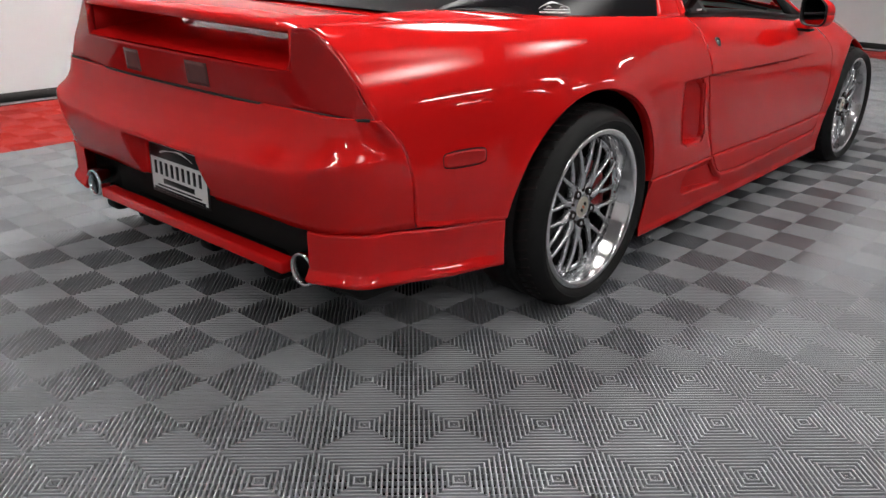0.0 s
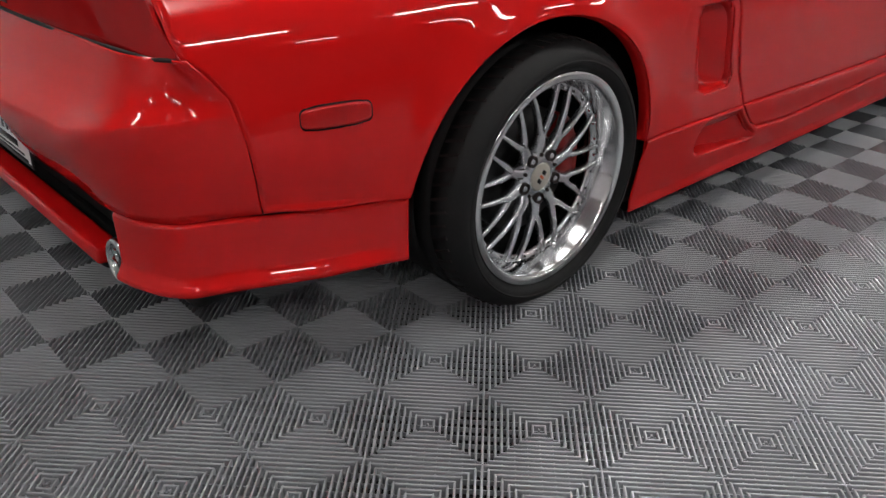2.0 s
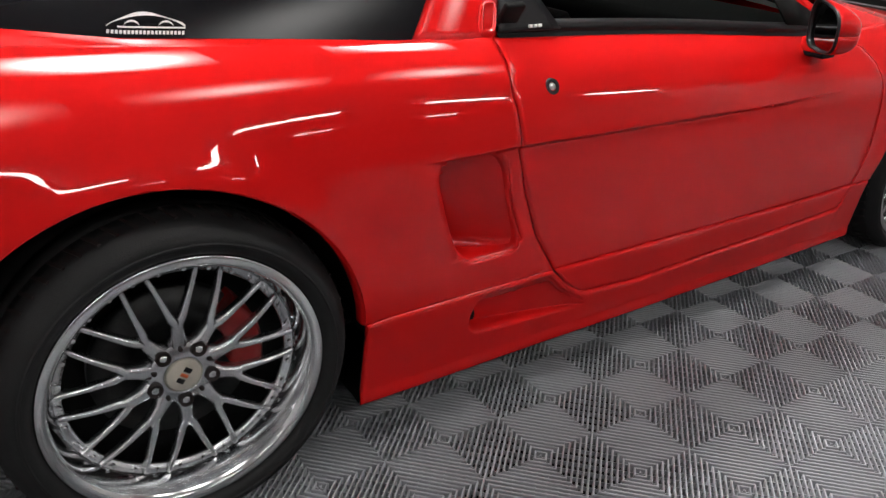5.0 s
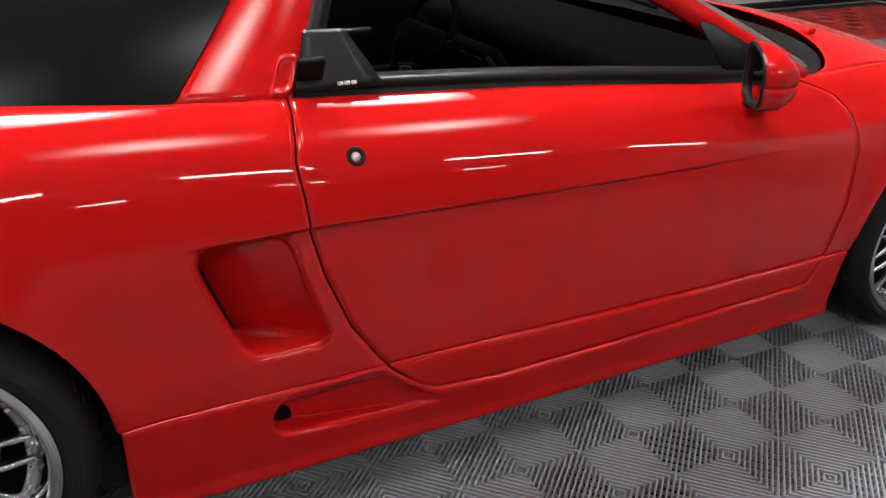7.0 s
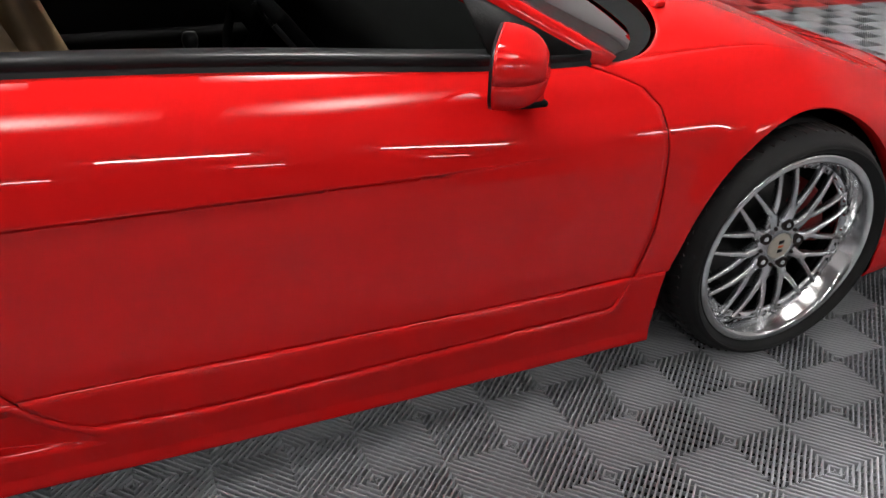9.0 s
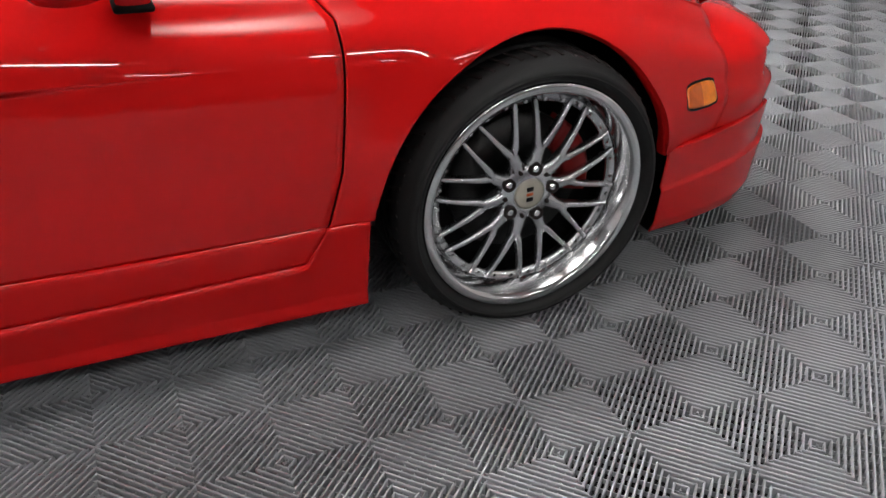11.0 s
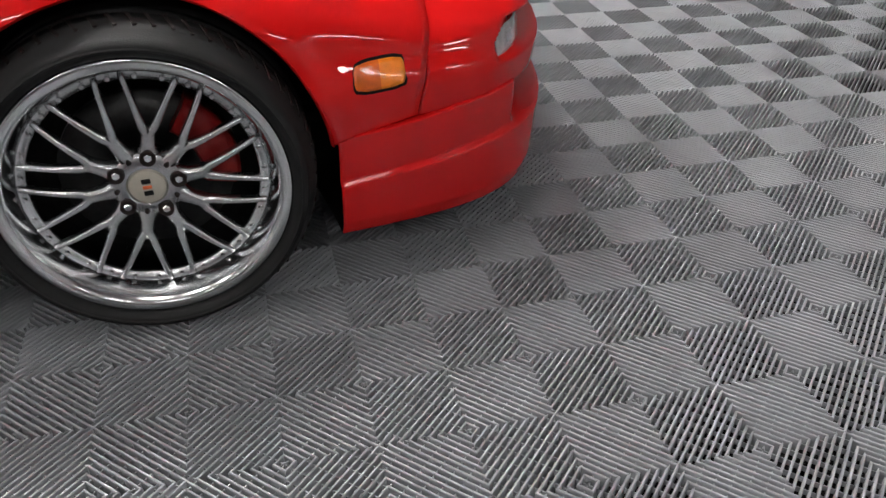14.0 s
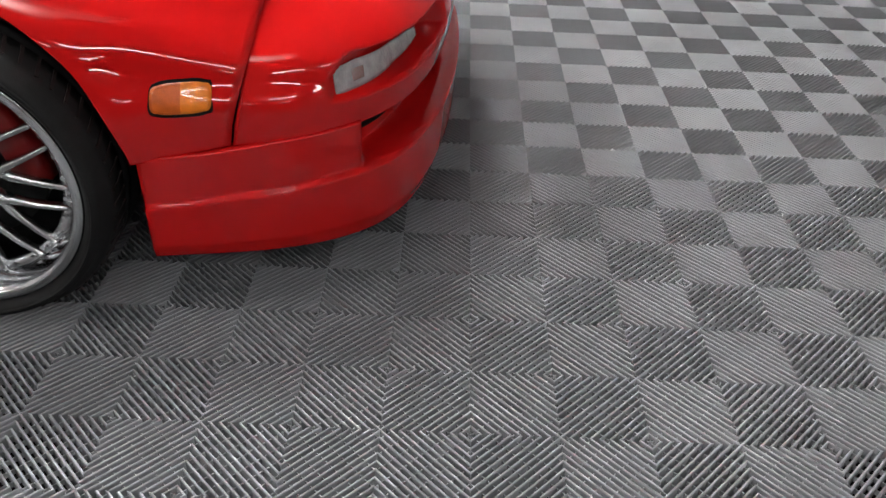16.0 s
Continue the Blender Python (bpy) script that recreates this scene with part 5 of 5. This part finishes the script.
        # black sail panel with the handle at its foot, and the front corner piece
        low0, low1 = np.array([0.732, 0.770, 0.868]), np.array([0.905, 0.764, 0.862])
        top0, top1 = np.array([0.772, 0.702, 0.960]), np.array([0.850, 0.700, 0.957])
        rows = []
        for t in np.linspace(0, 1, 12):
            e0, e1 = lerp(low0, top0, t), lerp(low1, top1, t ** 0.8)
            rows.append(np.stack([(e0 + (e1 - e0) * s + [0, 0.006, 0]) * m for s in np.linspace(0, 1, 6)]))
        sail = grid_part("sail_panel", np.array(rows), BLACK, car, "black panel behind the door window", flip=sgn < 0, solid=0.006)
        rows = []
        for t in np.linspace(0.35, 1, 12):
            b = lerp(B_LOW, B_TOP, t)
            rows.append(np.stack([(b + o) * m for o in (np.array([-0.006, 0.004, 0]), np.array([0.008, 0.006, 0]), np.array([0.034, 0.0, 0]), np.array([0.036, -0.012, 0]))]))
        grid_part("window_seal", np.array(rows), BLACK, car, "black seal along the window edge", flip=sgn < 0)
        hb = box_bm(0.740, 0.792, -0.008, 0.008, 0.830, 0.942, 0.005)
        bmesh.ops.rotate(hb, verts=hb.verts, cent=(0.77, 0, 0.89), matrix=Matrix.Rotation(sgn * radians(-33), 3, "X"))
        bmesh.ops.translate(hb, verts=hb.verts, vec=(-0.004, sgn * 0.760, -0.006))
        part("door_handle", hb, MATTE, sail, "square black door handle")
        # shallow finger pocket in the pillar beside the handle
        rise, out = np.array([0.389, -0.556, 0.735]), np.array([0.0, 0.80, 0.60])
        u, v = np.meshgrid(np.linspace(-1.08, 1.08, 26), np.linspace(-1.08, 1.08, 34), indexing="ij")
        r = (np.abs(u) ** 4 + np.abs(v) ** 4) ** 0.25
        h = 0.001 + 0.0045 * np.exp(-(((r - 0.84) / 0.13) ** 2)) - 0.006 * step((r - 1.04) / 0.06)
        dish = np.array([0.722, 0.750, 0.894]) + u[..., None] * np.array([0.021, 0, 0]) + v[..., None] * 0.042 * rise + h[..., None] * out
        grid_part("handle_pocket", dish * m, PAINT, car, "red finger pocket beside the handle", flip=sgn > 0)
        for k in range(3):
            lb = box_bm(0.812 + k * 0.013, 0.822 + k * 0.013, -0.002, 0.002, 0.872, 0.879, 0.0008, 1)
            bmesh.ops.translate(lb, verts=lb.verts, vec=(0, sgn * 0.776, 0))
            part("badge_bar", lb, WHITE, sail)
        tri = np.array([[[1.77, 0.753, 0.80], [1.985, 0.745, 0.79]], [[1.735, 0.680, 0.908], [1.775, 0.680, 0.900]]]) * m
        grid_part("mirror_sail", tri, MATTE, car, "black corner panel at the mirror foot", flip=sgn < 0, solid=0.006)


mats_roof = mat("gloss_black_roof", (0.008, 0.008, 0.009), rough=0.15, coat=1.0, noise_scale=5, noise_amount=0.2)


def door_mirror(sgn):
    """A rounded red shell; its glass faces back and a little inwards."""
    base = Vector((1.716, sgn * 0.895, 0.826))
    turn = Matrix.Rotation(sgn * radians(33), 3, "Z")

    def at(f, o, h):
        """forward, outward, up from the middle of the glass."""
        return tuple(base + turn @ Vector((f, sgn * o, h)))

    def ring(f, ko, kh, do=0.0, dh=0.0):
        out = []
        for a in np.linspace(0, 2 * math.pi, 37):
            c, s = math.cos(a), math.sin(a)
            o = abs(c) ** 0.55 * (1 if c > 0 else -1) * 0.088 * ko + do
            h = abs(s) ** 0.62 * (1 if s > 0 else -1) * 0.063 * kh + dh + 0.005
            h += 0.012 * (o / 0.09) * (0.2 - 1.2 * float(step(h / 0.06)))
            out.append(at(f, o, h))
        return out

    rows = []
    for t in np.linspace(0, 1, 16):
        k = math.sqrt(max(0.0, 1 - t ** 2.4))
        rows.append(ring(0.090 * t, 0.10 + 0.90 * k, 0.08 + 0.92 * k, -0.012 * t, -0.006 * t))
    shell = grid_part("door_mirror", np.array(rows), PAINT, car, "red door mirror with a black rim", solid=0.004, flip=sgn < 0)
    grid_part("mirror_rim", np.array([ring(0.0, 1.0, 1.0), ring(-0.006, 0.98, 0.98), ring(-0.006, 0.93, 0.92), ring(0.006, 0.90, 0.88)]), BLACK, shell, flip=sgn > 0)
    grid_part("mirror_glass", np.array([ring(0.004, 0.92, 0.90), ring(0.004, 0.01, 0.01)]), mats["mirror"], shell, "dark mirror glass", flip=sgn > 0)
    foot = box_bm(1.782, 1.834, -0.040, 0.040, 0.735, 0.790, 0.016, 3)
    bmesh.ops.translate(foot, verts=foot.verts, vec=(0, sgn * 0.828, 0))
    part("mirror_foot", foot, PAINT, shell, "red mirror foot on a black gasket")
    gasket = box_bm(1.777, 1.838, -0.044, 0.044, 0.738, 0.750, 0.005, 2)
    bmesh.ops.translate(gasket, verts=gasket.verts, vec=(0, sgn * 0.828, 0))
    part("mirror_gasket", gasket, MATTE, shell, "black gasket")


mats["mirror"] = mat("mirror_silver", (0.16, 0.16, 0.17), rough=0.03, metal=1.0)


def door_lock(sgn):
    c = (0.806, sgn * (float(half_width(0.806, 0.768)) + 0.001), 0.768)
    for name, prof, material in (("door_lock", [(0.019, 0.006), (0.019, -0.001), (0.017, -0.006), (0.010, -0.0055), (0.009, 0.002)], BLACK), ("lock_cylinder", [(0.0085, 0.004), (0.0080, -0.0045), (0.0, -0.0055)], SILVER)):
        bm = lathe(prof, 28)
        bmesh.ops.rotate(bm, verts=bm.verts, cent=(0, 0, 0), matrix=Matrix.Rotation(0 if sgn < 0 else math.pi, 3, "Z"))
        bmesh.ops.rotate(bm, verts=bm.verts, cent=(0, 0, 0), matrix=Matrix.Rotation(sgn * radians(25), 3, "X"))
        bmesh.ops.translate(bm, verts=bm.verts, vec=c)
        ob = part(name, bm, material, car if name == "door_lock" else lock, "round door lock" if name == "door_lock" else "")
        lock = ob


def sticker():
    """White dealer sticker on the quarter glass: a swoosh over a bar of unreadable print."""
    def glass_point(x, h):
        low = -float(line((-0.37, 0.50), (0.0, 0.67), (0.53, 0.772))(x)) - 0.006
        return (x + 0.3 * h, low + 0.55 * h, float(belt_z(x)) + 0.012 * (0.53 - x) / 0.9 + 0.83 * h)
    x0, x1 = -0.028, 0.098
    xs = np.linspace(x0, x1, 24)
    arc = np.array([[glass_point(x, 0.020 + 0.022 * math.sin((x - x0) / (x1 - x0) * math.pi) ** 0.7 + d * (1 + 0.6 * math.sin(x * 70))) for x in xs] for d in (0.0, 0.0045)])
    s = grid_part("glass_sticker", arc, WHITE, car, "white dealer sticker on the quarter glass", flip=True)
    sill = np.array([[glass_point(x, 0.019 + d) for x in xs[3:]] for d in (0.0, 0.003)])
    grid_part("sticker_swoosh", sill, WHITE, s, flip=True)
    for c in (0.010, 0.066):
        arc = np.array([[glass_point(c + 0.013 * math.cos(a), 0.020 + (0.010 + d) * math.sin(a)) for a in np.linspace(0.1, math.pi - 0.1, 12)] for d in (0.0, 0.0035)])
        grid_part("sticker_wheel", arc, WHITE, s, flip=True)
    # a row of small bars for the unreadable print
    for k in range(20):
        u = x0 + (x1 - x0) * (k + 0.15) / 20
        bar = np.array([[glass_point(u + w, h) for w in (0.0, 0.0043)] for h in (0.008, 0.0145)])
        grid_part("sticker_print_bar", bar, WHITE, s, flip=True)


def interior():
    part("cabin_floor", box_bm(0.60, 2.1, -0.70, 0.70, 0.18, 0.24, 0.01), CABIN, car, "black cabin floor")
    part("bulkhead", box_bm(0.57, 0.62, -0.56, 0.56, 0.20, 0.93, 0.02), CABIN, car, "black rear bulkhead")
    part("centre_console", box_bm(0.70, 1.75, -0.12, 0.12, 0.22, 0.60, 0.03), CABIN, car, "black centre console")
    bm = box_bm(1.62, 2.1, -0.70, 0.70, 0.52, 0.79, 0.06, 4)
    part("dashboard", bm, CABIN, car, "black dashboard")
    # sloping stack of the console with two screens, vents and switches
    tilt = Matrix.Translation((1.60, 0, 0.66)) @ Matrix.Rotation(radians(-38), 4, "Y")

    def stack_box(name, parent, material, *b, bevel=0.004):
        bm = box_bm(*b, bevel)
        bmesh.ops.transform(bm, matrix=tilt, verts=bm.verts)
        return part(name, bm, material, parent)

    stack = stack_box("centre_panel", car, CABIN, -0.04, 0.0, -0.125, 0.125, -0.22, 0.13, bevel=0.012)
    for y0 in (-0.128, 0.122):
        stack_box("stack_edge", stack, BLACK, -0.052, -0.036, y0, y0 + 0.006, -0.22, 0.13)
    for z0, z1, y0, y1 in ((0.05, 0.11, -0.10, -0.01), (0.05, 0.11, 0.01, 0.10), (-0.02, 0.035, -0.10, 0.10), (-0.09, -0.035, -0.10, 0.10)):
        stack_box("stack_panel", stack, DARK_GLASS, -0.047, -0.038, y0, y1, z0, z1)
    for k in range(9):
        stack_box("switch", stack, mats["cap"], -0.050, -0.040, -0.09 + (k % 5) * 0.042, -0.078 + (k % 5) * 0.042, -0.012 - 0.07 * (k // 5), -0.002 - 0.07 * (k // 5), bevel=0.002)
    lever = lathe([(0.0, -0.03), (0.016, -0.028), (0.021, -0.012), (0.019, 0.006), (0.009, 0.02), (0.008, 0.10)], 20)
    bmesh.ops.rotate(lever, verts=lever.verts, cent=(0, 0, 0), matrix=Matrix.Rotation(-math.pi / 2, 3, "X"))
    bmesh.ops.translate(lever, verts=lever.verts, vec=(1.30, 0.03, 0.665))
    part("gear_lever", lever, BLACK, car, "black gear lever")
    for sgn in (-1, 1):
        pull = box_bm(1.15, 1.45, sgn * 0.675 - 0.016, sgn * 0.675 + 0.016, 0.655, 0.69, 0.012, 3)
        part("door_pull", pull, BLACK, car, "black door pull")
        rest = box_bm(0.95, 1.62, sgn * 0.66 - 0.035, sgn * 0.66 + 0.035, 0.50, 0.55, 0.02, 3)
        part("arm_rest", rest, CABIN, car, "black arm rest")
        trim = box_bm(0.78, 2.0, sgn * 0.70 - 0.02, sgn * 0.70 + 0.02, 0.25, 0.80, 0.015)
        part("door_trim", trim, CABIN, car, "black inner door trim")
        y = sgn * 0.38
        seat = part("seat", box_bm(0.86, 1.38, y - 0.24, y + 0.24, 0.26, 0.42, 0.06, 4), TAN, car, "tan leather bucket seat")
        rows = []
        for t in np.linspace(0, 1, 18):
            hw = float(line((0, 0.25), (0.45, 0.255), (0.68, 0.20), (0.78, 0.125), (0.93, 0.12), (1, 0.07))(t))
            x, z = lerp(0.98, 0.74, t), lerp(0.36, 1.04, t)
            ring = []
            for a in np.linspace(0, 2 * math.pi, 25):
                c, s = math.cos(a), math.sin(a)
                side = abs(c) ** 0.6 * (1 if c > 0 else -1)
                ring.append((x + 0.065 * s + 0.05 * abs(side) ** 3, y + hw * side, z))
            rows.append(ring)
        grid_part("seat_back", np.array(rows), TAN, seat, "tan leather seat back")
    bm = bmesh.new()
    pts = []
    R, r = 0.185, 0.015
    for i in range(40):
        a = 2 * math.pi * i / 40
        pts.append([bm.verts.new(((R + r * math.cos(b)) * math.cos(a), (R + r * math.cos(b)) * math.sin(a), r * math.sin(b))) for b in np.linspace(0, 2 * math.pi, 9)[:-1]])
    for i in range(40):
        for j in range(8):
            bm.faces.new((pts[i][j], pts[(i + 1) % 40][j], pts[(i + 1) % 40][(j + 1) % 8], pts[i][(j + 1) % 8]))
    m = Matrix.Translation((1.52, 0.38, 0.68)) @ Matrix.Rotation(radians(-65), 4, "Y")
    bmesh.ops.transform(bm, matrix=m, verts=bm.verts)
    sw = part("steering_wheel", bm, CABIN, car, "black steering wheel")
    hub = box_bm(-0.06, 0.06, -0.17, 0.17, -0.02, 0.02, 0.015)
    bmesh.ops.transform(hub, matrix=m, verts=hub.verts)
    part("wheel_hub", hub, CABIN, sw)
    part("underbody", box_bm(-0.6, 3.2, -0.60, 0.60, 0.15, 0.30, 0.03), MATTE, car, "black underbody")


rear_bumper()
tail()
rear_valance()
marker_lamp(-0.650, -0.503, 0.552, 0.598, [(MARKER, "dark red rear side marker")], 0.005)
marker_lamp(2.912, 3.016, 0.434, 0.489, [(AMBER_DEEP, "amber front side marker in a black frame"), (AMBER, "")], 0.008)
front_bumper()
hood()
greenhouse()
for sgn in (-1, 1):
    door_mirror(sgn)
    door_lock(sgn)
sticker()
interior()


# ---------------------------------------------------------------- floor tiles
lay_tiles(floor)
